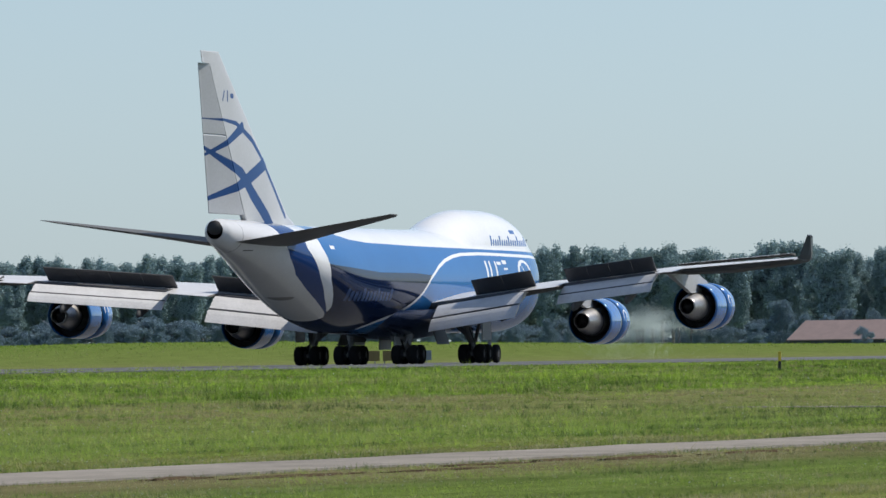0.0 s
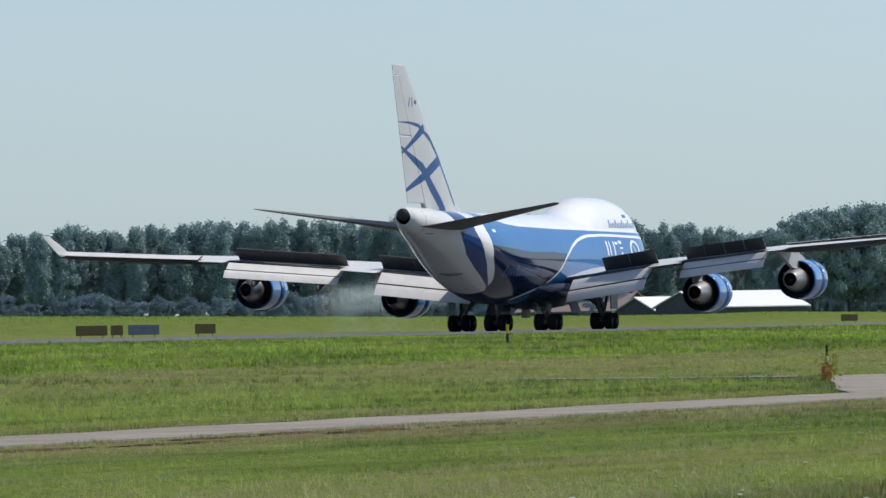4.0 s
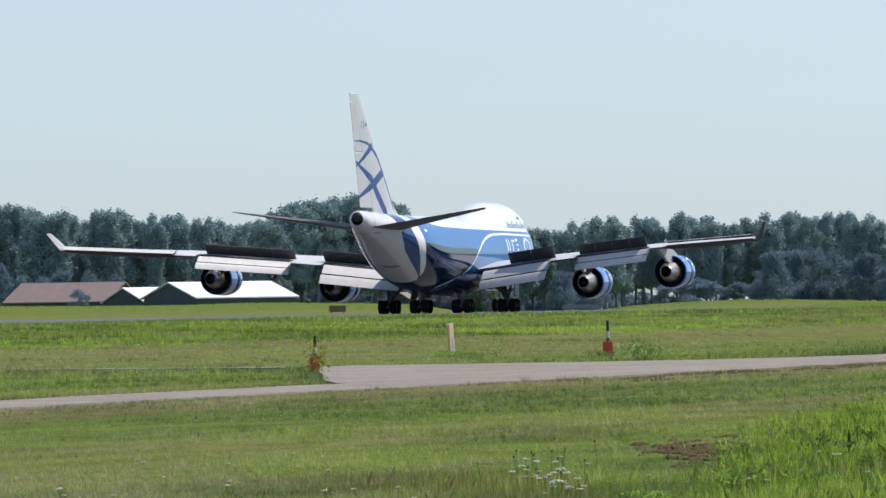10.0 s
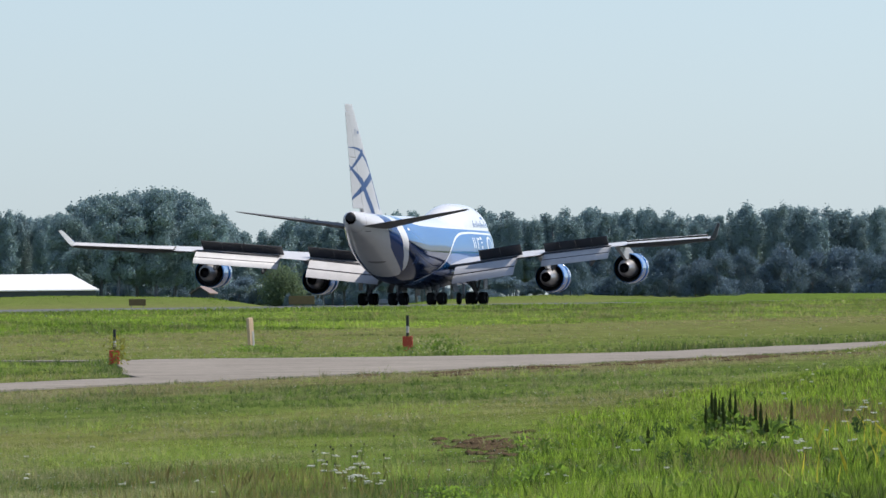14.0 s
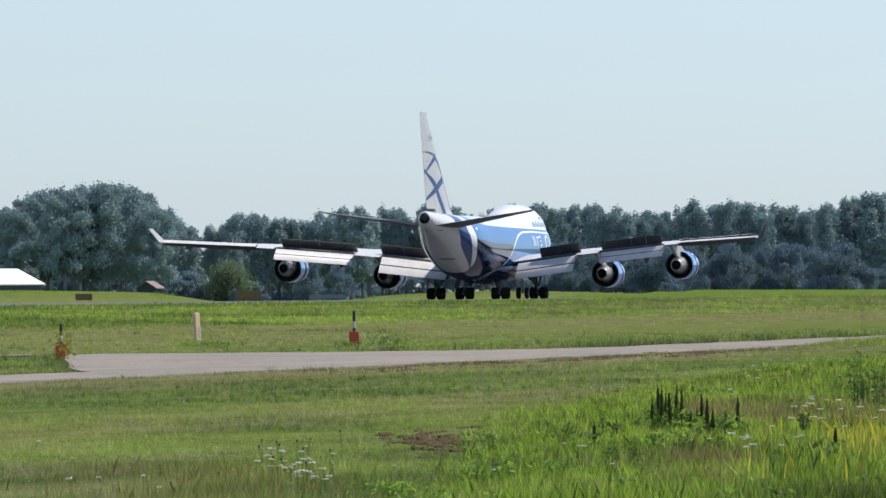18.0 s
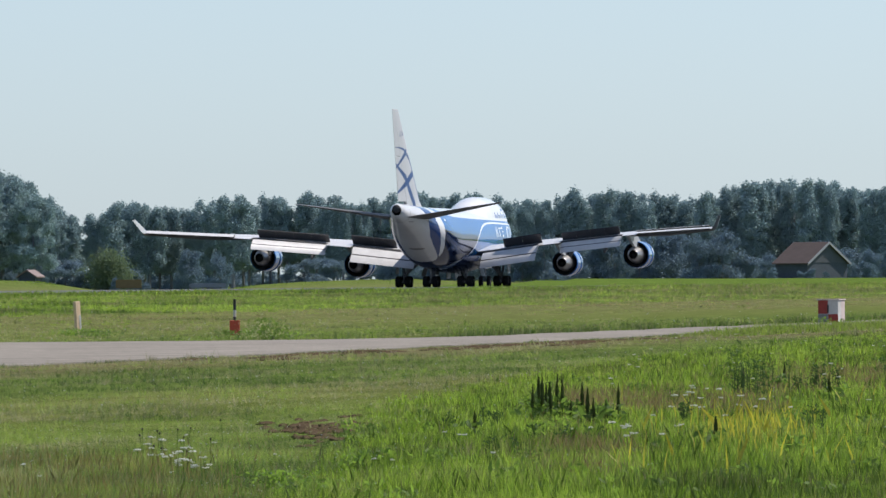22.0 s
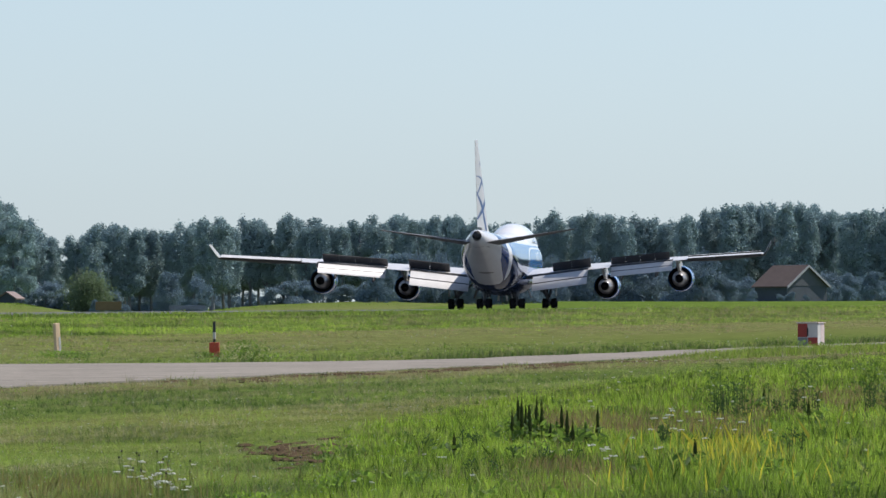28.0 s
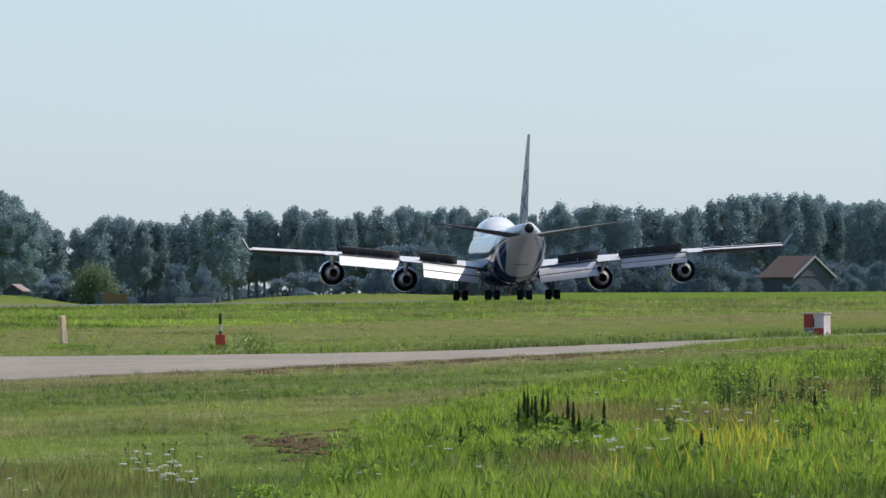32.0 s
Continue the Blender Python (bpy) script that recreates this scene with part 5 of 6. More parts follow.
    d = (EYE_Z - FIELD_Z) / np.tan(np.radians(el))
    x, y = d * np.sin(np.radians(az)), d * np.cos(np.radians(az))
    keep = noise2(x, y, 0.9, 28) > 0.35
    x, y, d = x[keep], y[keep], d[keep]
    ob = new("brown_stalks", blade_mesh("brown_stalks", x, y, RNG.uniform(0.08, 0.24, len(d)), np.maximum(0.004, 1.0 * d / 16000), 0.7 * RNG.random(len(d)), np.clip(RNG.normal(0.55, 0.3, len(d)), 0, 1), SEEDED, 0.35, True))
    tagged(ob, "reddish brown seeding stalks at the field edge", "grass", kind="stuff")


def build_flecks():
    """Tiny flowers and dry bits scattered through the turf, too many to count."""
    for name, mat, n, label in (("tiny_flowers", UMBEL, 5200, "tiny white flowers scattered in the turf"), ("straw_bits", STRAW, 5200, "bits of cut straw lying on the turf")):
        el = RNG.uniform(0.20, 1.5, n)
        d = -(FIELD_Z - EYE_Z) / np.tan(np.radians(el))
        az = RNG.uniform(-10, 4, n)
        x, y = d * np.sin(np.radians(az)), d * np.cos(np.radians(az))
        s, across = x * DX + y * DY, -x * DY + y * DX
        keep = ~on_road(s, across) & (across > 3) & (across < 130) & (noise2(s * 0.3, across, 3.0, 41) > 0.42)
        x, y, d, across = x[keep], y[keep], d[keep], across[keep]
        n = len(x)
        z = ground_z(x, y) + RNG.uniform(0.04, 0.10, n) * np.interp(across, [90, 105], [1, 1.8])
        k = d / 16000 * RNG.uniform(0.5, 1.15, n)
        c = np.stack([x, y, z], 1)
        v = np.stack([c + np.stack([a * k, 0.6 * a * k, b * k], 1) for a, b in ((-1, -0.4), (0.9, -0.6), (1.1, 0.5), (-0.7, 0.7))], 1).reshape(-1, 3)
        tagged(new(name, mesh_of(name, v, np.arange(n * 4).reshape(-1, 4), mat)), label, "flowers" if mat is UMBEL else "straw", kind="stuff")


def build_knapweed(az, el, height, seed):
    rnd = random.Random(seed)
    t = thing("seeded_knapweed", pose(*at_angle(az, el), 0, 0, rnd.uniform(0, 360)), "thin stalk with a dark round seed head", "plant", "weeds in the field")
    top = (rnd.uniform(-.03, .03), rnd.uniform(-.03, .03), height)
    bm = bmesh.new()
    bm_tube(bm, (0, 0, 0), top, 0.004, 0.003, 5, False)
    part("stem", bm, STEM, t)
    bm = bmesh.new()
    bmesh.ops.create_icosphere(bm, subdivisions=2, radius=0.011)
    for v in bm.verts:
        v.co = Vector((v.co.x * rnd.uniform(0.8, 1.15), v.co.y * rnd.uniform(0.8, 1.15), v.co.z * 1.25)) + Vector(top)
    part("seed_head", bm, SEED_DARK, t, "dark seed head")


STEM = leafy(material("weed_green", (0.085, 0.140, 0.028), 0.7, var=0.3, scale=4), 0.5, 2.0)
WEED_DARK = leafy(material("dark_green_weed", (0.045, 0.085, 0.024), 0.7, var=0.3, scale=4), 0.4, 1.6)
WEED_LIGHT = leafy(material("pale_green_weed", (0.115, 0.185, 0.032), 0.7, var=0.3, scale=4), 0.5, 2.2)
SPIKE = leafy(material("brown_seed_spike", (0.062, 0.082, 0.028), 0.9, var=0.35, scale=8, spec=0.0), 0.3, 1.5)
UMBEL = leafy(material("white_umbel", (0.72, 0.72, 0.66), 0.7, var=0.1, scale=20), 0.3, 1.0)
YELLOW_LEAF = leafy(material("yellow_green_leaf", (0.42, 0.38, 0.05), 0.6, var=0.3, scale=5))
STRAW = material("cut_straw", (0.42, 0.36, 0.22), 0.8, var=0.2, scale=9)
SEED_DARK = material("dark_seed_head", (0.035, 0.03, 0.02), 0.9, var=0.3, scale=20)
BUDS = leafy(material("pale_bud", (0.42, 0.40, 0.26), 0.7, var=0.2, scale=9))
PINK = leafy(material("purple_flower_spike", (0.30, 0.07, 0.28), 0.6, var=0.2, scale=9))


def at_angle(az, el):
    """A spot on the near field by bearing and angle below the eye."""
    d = (EYE_Z - FIELD_Z) / math.tan(radians(el))
    x, y = d * math.sin(radians(az)), d * math.cos(radians(az))
    return x, y, float(ground_z(x, y)) + 0.03 * noise.noise((x * 0.05, y * 0.05, 0.3))


def leaf_cloud(name, count, rad, height, size, mat, seed):
    rng = np.random.default_rng(seed)
    c = np.stack([rng.normal(0, rad * 0.5, count), rng.normal(0, rad * 0.5, count), rng.uniform(0.02, height, count)], 1)
    a = rng.normal(size=(count, 3))
    a /= np.linalg.norm(a, axis=1)[:, None]
    b = np.cross(a, rng.normal(size=(count, 3)))
    b /= np.linalg.norm(b, axis=1)[:, None]
    sz = size * rng.uniform(0.5, 1.3, (count, 1))
    v = np.stack([c - a * sz, c + b * sz * 0.35, c + a * sz, c - b * sz * 0.35], 1).reshape(-1, 3)
    return mesh_of(name, v, np.arange(count * 4).reshape(-1, 4), mat)


def build_dock(az, el, height, seed, spikes=1):
    rnd = random.Random(seed)
    t = thing("dock_plant", pose(*at_angle(az, el), 0, 0, rnd.uniform(0, 360)), "weed with upright dark brown seed spikes in meadow grass", "plant", "seeding docks in the meadow")
    for i in range(spikes):
        dx, dy, h = rnd.uniform(-.05, .05) * spikes, rnd.uniform(-.2, .2), height * rnd.uniform(0.75, 1.05)
        bm = bmesh.new()
        bm_tube(bm, (dx, dy, 0), (dx, dy, h * 0.55), 0.012, 0.010, 6, False)
        part("stem", bm, STEM, t)
        bm = bmesh.new()
        z = h * 0.45
        while z < h:
            r = 0.031 * (1.15 - (z / h) ** 3) * rnd.uniform(0.75, 1.2)
            bm_tube(bm, (dx + rnd.uniform(-.008, .008), dy, z), (dx, dy, z + 0.045), r, r * 0.7, 6)
            z += 0.036
        part("seed_spike", bm, SPIKE, t)
    tagged(part("foliage", leaf_cloud("foliage", 40, 0.2, height * 0.6, 0.08, STEM, seed), None, t), kind="stuff")
    return t


def build_umbel(az, el, height, seed, size):
    rnd = random.Random(seed)
    t = thing("wild_carrot", pose(*at_angle(az, el), 0, 0, rnd.uniform(0, 360)), "wild carrot with a flat white flower head", "flower", "white umbels in the meadow")
    top = (rnd.uniform(-.05, .05), rnd.uniform(-.05, .05), height)
    bm = bmesh.new()
    bm_tube(bm, (0, 0, 0), top, 0.004, 0.003, 5, False)
    part("stem", bm, STEM, t)
    bm = bmesh.new()
    for i in range(14):
        a, r = rnd.uniform(0, 6.28), size * math.sqrt(rnd.random())
        q = (top[0] + r * math.cos(a), top[1] + r * math.sin(a), top[2] + rnd.uniform(0, 0.012))
        m = bmesh.ops.create_icosphere(bm, subdivisions=1, radius=size * rnd.uniform(0.2, 0.34))
        bmesh.ops.scale(bm, vec=(1, 1, 0.7), verts=m["verts"])
        bmesh.ops.translate(bm, vec=q, verts=m["verts"])
    part("flower_head", bm, UMBEL, t, "lacy white flower head")


def build_weed(az, el, height, rad, seed, mat=None, name="leafy_weed", label="leafy green weed standing above the grass", count=140, leaf=0.05):
    t = thing(name, pose(*at_angle(az, el)), label, "plant", "weeds in the field")
    rnd = random.Random(seed)
    for i in range(3):
        bm = bmesh.new()
        a = rnd.uniform(0, 6.28)
        bm_tube(bm, (rad * .2 * math.cos(a), rad * .2 * math.sin(a), 0), (rad * 0.7 * math.cos(a), rad * 0.7 * math.sin(a), height * rnd.uniform(0.7, 1.0)), 0.008, 0.004, 5, False)
        part("stem", bm, STEM, t)
    tagged(part("foliage", leaf_cloud("foliage", count, rad, height, leaf, mat or STEM, seed), None, t), kind="stuff")


def build_stalks(az, el, height, rad, count, seed):
    """A stand of thin upright stems with small leaves."""
    rnd = random.Random(seed)
    t = thing("stalky_weed", pose(*at_angle(az, el)), "stand of thin dark green stalks above the grass", "plant", "weeds in the field")
    leaves = bmesh.new()
    for i in range(count):
        dx, dy, h = rnd.gauss(0, rad), rnd.gauss(0, rad), height * rnd.uniform(0.5, 1.0)
        bm = bmesh.new()
        bm_tube(bm, (dx, dy, 0), (dx + rnd.uniform(-.05, .05), dy, h), 0.008, 0.004, 5, False)
        for k in range(14):
            z, a, ln = h * rnd.uniform(0.15, 1.0), rnd.uniform(0, 6.28), rnd.uniform(0.03, 0.09)
            p = Vector((dx + ln * math.cos(a), dy + ln * math.sin(a), z + ln * 0.7))
            q = [leaves.verts.new((dx, dy, z)), leaves.verts.new(p + Vector((0.012, 0, -0.02))), leaves.verts.new(p), leaves.verts.new(p + Vector((-0.014, 0, -0.025)))]
            leaves.faces.new(q)
        part("stalk", bm, WEED_DARK, t)
    tagged(part("foliage", leaves, WEED_DARK, t), kind="stuff")


def build_plants():
    rnd = random.Random(5)
    for i, (az, el, h, r, k) in enumerate(((2.36, .76, .92, .12, 8), (2.28, .75, .55, .10, 4), (2.48, .77, .62, .16, 6), (2.66, .72, .42, .05, 5), (2.78, .71, .42, .05, 4), (2.84, .71, .48, .09, 7), (3.26, .70, .62, .16, 9), (3.42, .72, .5, .2, 7), (0.72, .93, .30, .12, 5), (0.40, .95, .28, .06, 3), (1.95, .92, .30, .08, 4), (2.7, .98, .34, .1, 4), (1.2, 1.06, .30, .15, 7), (0.75, 1.1, .26, .12, 5))):
        build_stalks(az, el, h, r, k, 800 + i)
    for i in range(16):
        build_umbel(rnd.gauss(2.05, 0.16), rnd.uniform(0.80, 0.90), rnd.uniform(0.2, 0.34), 500 + i, rnd.uniform(0.03, 0.05))
    for i in range(12):
        build_umbel(rnd.gauss(1.68, 0.10), rnd.uniform(1.0, 1.08), rnd.uniform(0.16, 0.28), 540 + i, rnd.uniform(0.025, 0.045))
    for i, (az, el, h, k) in enumerate(((0.97, .885, .60, 2), (1.02, .89, .64, 2), (1.05, .88, .60, 2), (1.09, .885, .58, 2), (1.14, .89, .60, 2), (0.99, .90, .55, 2), (1.07, .90, .52, 2), (1.11, .88, .56, 1), (1.24, .89, .50, 1), (1.27, .90, .3, 1), (1.38, .95, .50, 2), (1.43, .94, .52, 1), (1.48, .95, .4, 1), (0.62, 1.0, .36, 1), (2.9, .78, .5, 1), (2.55, .70, .45, 1), (2.1, 1.08, .42, 1))):
        build_dock(az, el, h, 60 + i, k)
    for i in range(34):                      # the patch of white umbels
        u = rnd.uniform(-1, 1)
        build_umbel(-1.27 + 0.15 * u + rnd.gauss(0, 0.06), 1.15 + 0.06 * u + rnd.gauss(0, 0.03), rnd.uniform(0.06, 0.22), 100 + i, rnd.uniform(0.022, 0.042))
    for i in range(12):                      # dark seed heads among them
        build_knapweed(-1.20 + rnd.gauss(0, 0.22), rnd.uniform(1.0, 1.16), rnd.uniform(0.14, 0.30), 900 + i)
    for i in range(34):                      # scattered ones
        az = rnd.uniform(-4.6, 3.6)
        build_umbel(az, rnd.uniform(0.55 if az > 1 else 0.95, 1.25), rnd.uniform(0.12, 0.3) if az > 0.4 else rnd.uniform(0.04, 0.11), 200 + i, rnd.uniform(0.022, 0.04))
    for i in range(26):
        build_umbel(rnd.uniform(1.4, 3.5), rnd.uniform(0.42, 0.8), rnd.uniform(0.3, 0.5), 260 + i, rnd.uniform(0.02, 0.04))
    build_weed(-0.63, 1.29, 0.17, 0.34, 1, WEED_LIGHT, label="broad clump of bright leafy weed", count=420, leaf=0.03)
    build_weed(-0.42, 1.34, 0.15, 0.3, 11, WEED_LIGHT, label="broad clump of bright leafy weed", count=320, leaf=0.03)
    build_weed(0.35, 1.16, 0.18, 0.2, 2, WEED_LIGHT, count=80)
    build_weed(2.25, .62, 0.6, 0.22, 3, count=120, leaf=0.05)
    build_weed(2.85, .58, 0.6, 0.25, 4)
    build_weed(3.25, .60, 0.7, 0.35, 5, count=200, leaf=0.06)
    build_weed(2.42, .66, 0.5, 0.25, 6)
    build_weed(-6.10, 1.36, 0.34, 0.28, 7, count=170)
    build_weed(-5.98, 1.42, 0.22, 0.2, 8)
    for i in range(70):
        az, el = rnd.uniform(-0.6, 3.6), rnd.uniform(0.6, 1.45)
        if az > float(tall_edge((EYE_Z - FIELD_Z) / math.tan(radians(el)))):
            build_weed(az, el, rnd.uniform(0.12, 0.26), rnd.uniform(0.1, 0.22), 300 + i, rnd.choice((STEM, WEED_LIGHT, WEED_LIGHT)), count=rnd.randint(30, 70), leaf=rnd.uniform(0.035, 0.055))
    for az in (-6.28, -6.25, -6.18):
        build_weed(az, 1.27, 0.3, 0.04, 40, PINK, "purple_flower", "purple flower spike in the grass", 40, 0.02)


# ---------------------------------------------------------------- markers and boxes on the field
RED = material("faded_red_paint", (0.54, 0.065, 0.03), 0.5, var=0.18, scale=5)
RED_DULL = material("sun_bleached_red_panel", (0.30, 0.035, 0.025), 0.6, var=0.25, scale=5)
PINK_WHITE = material("faded_pink_white_paint", (0.56, 0.46, 0.43), 0.6, var=0.2, scale=4)
SIGN_GREY = material("dirty_grey_panel", (0.20, 0.20, 0.19), 0.6, var=0.25, scale=4)
BLACK = material("black_paint", (0.02, 0.02, 0.02), 0.5, var=0.2, scale=5)
OFF_WHITE = material("weathered_white_paint", (0.52, 0.50, 0.47), 0.6, var=0.25, scale=4)
WOOD = material("bleached_wood", (0.70, 0.50, 0.33), 0.8, var=0.25, scale=3, stretch=(6, 6, 1), bump=0.2)
YELLOW = material("yellow_paint", (0.62, 0.42, 0.04), 0.5, var=0.15, scale=5)


def build_marker(az, el, lean=0.0):
    t = thing("marker_post", pose(*at_angle(az, el), 0, lean, 0), "red box marker with a black and white pole", "marker", "marker posts by the road")
    bm = bmesh.new()
    bm_box(bm, -.17, .17, -.17, .17, 0.0, .50, 0.02)
    part("box", bm, RED, t, "faded red box")
    for name, mat, z0, z1, r in (("pole_foot", BLACK, .5, .62, .05), ("pole_band", OFF_WHITE, .62, .84, .052), ("pole_top", BLACK, .84, 1.2, .05)):
        bm = bmesh.new()
        bm_tube(bm, (0, 0, z0), (0, 0, z1), r, r, 14)
        part(name, bm, mat, t)
    return t


def build_field_things():
    build_marker(-2.77, .389, 1).scale = (0.89, 0.89, 0.89)
    build_weed(-2.75, .391, 0.85, 0.42, 71, leafy(material("dry_climber", (0.18, 0.18, 0.03), 0.7, var=0.3, scale=6)), "climbing_weed", "dry weed grown round the marker", 150, 0.08)
    build_marker(-0.91, .315, 0).scale = (1.1, 1.1, 1.1)
    build_weed(-0.70, .345, 0.72, 0.75, 72, None, "leafy_shrub", "low leafy weed with pale buds", 620, 0.055)
    build_weed(-0.74, .343, 0.62, 0.8, 78, BUDS, "leafy_shrub", "low leafy weed with pale buds", 380, 0.035)
    build_weed(-0.55, .345, 0.3, 0.8, 73, WEED_LIGHT, count=160, leaf=0.06)
    build_weed(-0.95, .318, 0.2, 0.5, 79, STEM, count=120, leaf=0.06)
    # bleached plank
    t = thing("wooden_post", pose(*at_angle(-1.90, .303), 0, -4.5, 50), "leaning bleached wooden post in tall grass", "post")
    bm = bmesh.new()
    bm_box(bm, -.125, .125, -.07, .07, -0.1, 1.24, 0.012)
    part("plank", bm, WOOD, t)
    bm = bmesh.new()
    bm_box(bm, .01, .115, -.082, -.072, .12, .72, 0.004)
    part("white_strip", bm, OFF_WHITE, t, "flaking white strip")
    build_weed(-1.9, .312, 0.26, 1.0, 74, WEED_LIGHT, label="low bright green weeds round the post", count=420, leaf=0.06)
    build_weed(-1.80, .318, 0.20, 1.1, 81, STEM, label="low bright green weeds round the post", count=300, leaf=0.06)
    build_weed(-0.80, .311, 0.26, 0.6, 75, WEED_LIGHT, count=160, leaf=0.06)
    # thin yellow and black edge post
    x, y = place(*(lambda d: (d * math.cos(radians(15.55)), d * math.sin(radians(15.55))))(440))
    t = thing("edge_post", pose(x, y, float(ground_z(x, y))), "thin black and yellow edge post", "post")
    for mat, z0, z1, nm in ((BLACK, 0, .45, "post_foot"), (YELLOW, .45, .9, "post_head")):
        bm = bmesh.new()
        bm_box(bm, -.07, .07, -.05, .05, z0, z1, 0.01)
        part(nm, bm, mat, t)
    # red and white chequered cabinet
    t = thing("marker_cabinet", pose(*at_angle(2.87, .272), 0, 0, -24), "red and white chequered equipment cabinet", "cabinet")
    bm = bmesh.new()
    bm_box(bm, -.455, .455, -.39, .39, 0.0, 1.0, 0.015)
    part("body", bm, OFF_WHITE, t, "weathered white cabinet body")
    for x0, x1, z0, z1, mat in ((-.45, -.01, .42, .985, RED_DULL), (.01, .45, .02, .40, RED_DULL), (-.45, -.01, .02, .40, SIGN_GREY)):
        bm = bmesh.new()
        bm_box(bm, x0, x1, -.398, -.38, z0, z1, 0.003)
        part("front_panel", bm, mat, t, "dull red panel" if mat is RED_DULL else "grey panel")
    bm = bmesh.new()
    bm_box(bm, .445, .463, -.02, .38, .03, .97, 0.003)
    part("side_panel", bm, PINK_WHITE, t, "faded pinkish side panel")
    bm = bmesh.new()
    bm_box(bm, -.50, .50, -.43, .43, 1.0, 1.045, 0.01)
    part("lid", bm, PINK_WHITE, t, "pale lid")
    bm = bmesh.new()
    bm_box(bm, -.03, .03, -.42, -.39, .46, .80, 0.006)
    part("handle", bm, BLACK, t, "dark latch")
    build_weed(2.80, .274, 0.30, 0.5, 76, WEED_LIGHT, count=150, leaf=0.06)
    build_weed(2.95, .277, 0.22, 0.6, 77, None, count=120, leaf=0.06)


SIGN_BROWN = material("sign_back_brown", (0.16, 0.115, 0.05), 0.6, var=0.2, scale=2)
SIGN_BLUE = material("sign_grey_blue", (0.16, 0.19, 0.25), 0.5, var=0.2, scale=2)


def build_signs():
    for az, across, w, h, mat in ((-7.42, 222, 2.5, .8, SIGN_BROWN), (-7.26, 222, 1.0, .8, SIGN_BROWN), (-7.09, 222, 2.5, .8, SIGN_BLUE), (-6.70, 222, 1.7, .8, SIGN_BROWN), (-1.58, 224, 3.0, 1.0, SIGN_BROWN), (-1.08, 224, 4.4, .5, SIGN_BLUE), (-2.62, 224, 1.8, .7, SIGN_BROWN)):
        d = across / math.sin(PSI - radians(az))
        x, y = d * math.sin(radians(az)), d * math.cos(radians(az))
        t = thing("runway_sign", pose(x, y, float(ground_z(x, y)), 0, 0, -az), "dull board on legs beside the runway", "sign", "runway signs")
        bm = bmesh.new()
        bm_box(bm, -w / 2, w / 2, -.1, .1, .22, .22 + h, 0.02)
        part("board", bm, mat, t)
        for k in (-0.35, 0.35):
            bm = bmesh.new()
            bm_tube(bm, (k * w, 0, -0.1), (k * w, 0, .24), .04, .04, 8)
            part("leg", bm, STRUT, t)


# ---------------------------------------------------------------- farm buildings before the trees
ROOF_WHITE = material("pale_metal_roof", (0.74, 0.74, 0.74), 0.5, var=0.12, scale=0.6, stretch=(1, 6, 1))
ROOF_MAUVE = material("mauve_tile_roof", (0.205, 0.15, 0.14), 0.75, var=0.15, scale=0.8)
ROOF_TILE = material("orange_brown_roof_tiles", (0.080, 0.056, 0.050), 0.8, var=0.2, scale=1.0)
WOOD_GREY = material("pale_grey_boards", (0.30, 0.31, 0.33), 0.8, var=0.2, scale=1.0)
WALL_DARK = material("dark_timber_wall", (0.075, 0.085, 0.10), 0.8, var=0.2, scale=0.8)
WALL_PALE = material("grey_stucco_wall", (0.055, 0.070, 0.090), 0.8, var=0.2, scale=0.8)


def build_barn(name, az, d, width, depth, eave, ridge, turn, roof, wall, label, windows=0):
    """A gabled building; its ridge runs along x."""
    x, y, z = at_bearing(az, d)
    t = thing(name, pose(x, y, z, 0, 0, turn - az), label, "building", "farm buildings")
    w, q = width / 2, depth / 2
    bm = bmesh.new()
    prof = [(-q, 0), (q, 0), (q, eave), (0, ridge), (-q, eave)]
    va = [bm.verts.new((-w, a, b)) for a, b in prof]
    vb = [bm.verts.new((w, a, b)) for a, b in prof]
    bm.faces.new(va)
    bm.faces.new(vb[::-1])
    for i in range(5):
        j = (i + 1) % 5
        bm.faces.new((va[i], vb[i], vb[j], va[j]))
    bmesh.ops.recalc_face_normals(bm, faces=bm.faces)
    part("wall", bm, wall, t)
    for sgn in (1, -1):
        bm = bmesh.new()
        th = 0.18
        ex, ez = sgn * (q + 0.4), eave - 0.4 * (ridge - eave) / q
        p = [(ex, ez), (0, ridge), (0, ridge + th), (ex, ez + th)]
        va = [bm.verts.new((-w - 0.4, a, b)) for a, b in p]
        vb = [bm.verts.new((w + 0.4, a, b)) for a, b in p]
        bm.faces.new(va)
        bm.faces.new(vb[::-1])
        for i in range(4):
            j = (i + 1) % 4
            bm.faces.new((va[i], vb[i], vb[j], va[j]))
        bmesh.ops.recalc_face_normals(bm, faces=bm.faces)
        part("roof", bm, roof, t, "pitched roof")
    for i in range(windows):
        k = -w + (i + 0.5) * width / windows
        win = bmesh.new()
        bm_box(win, k - 0.6, k + 0.6, -q - 0.06, -q + 0.02, 1.0, 2.2, 0.02)
        part("window", win, GLASS, t, "dark window")
    return t


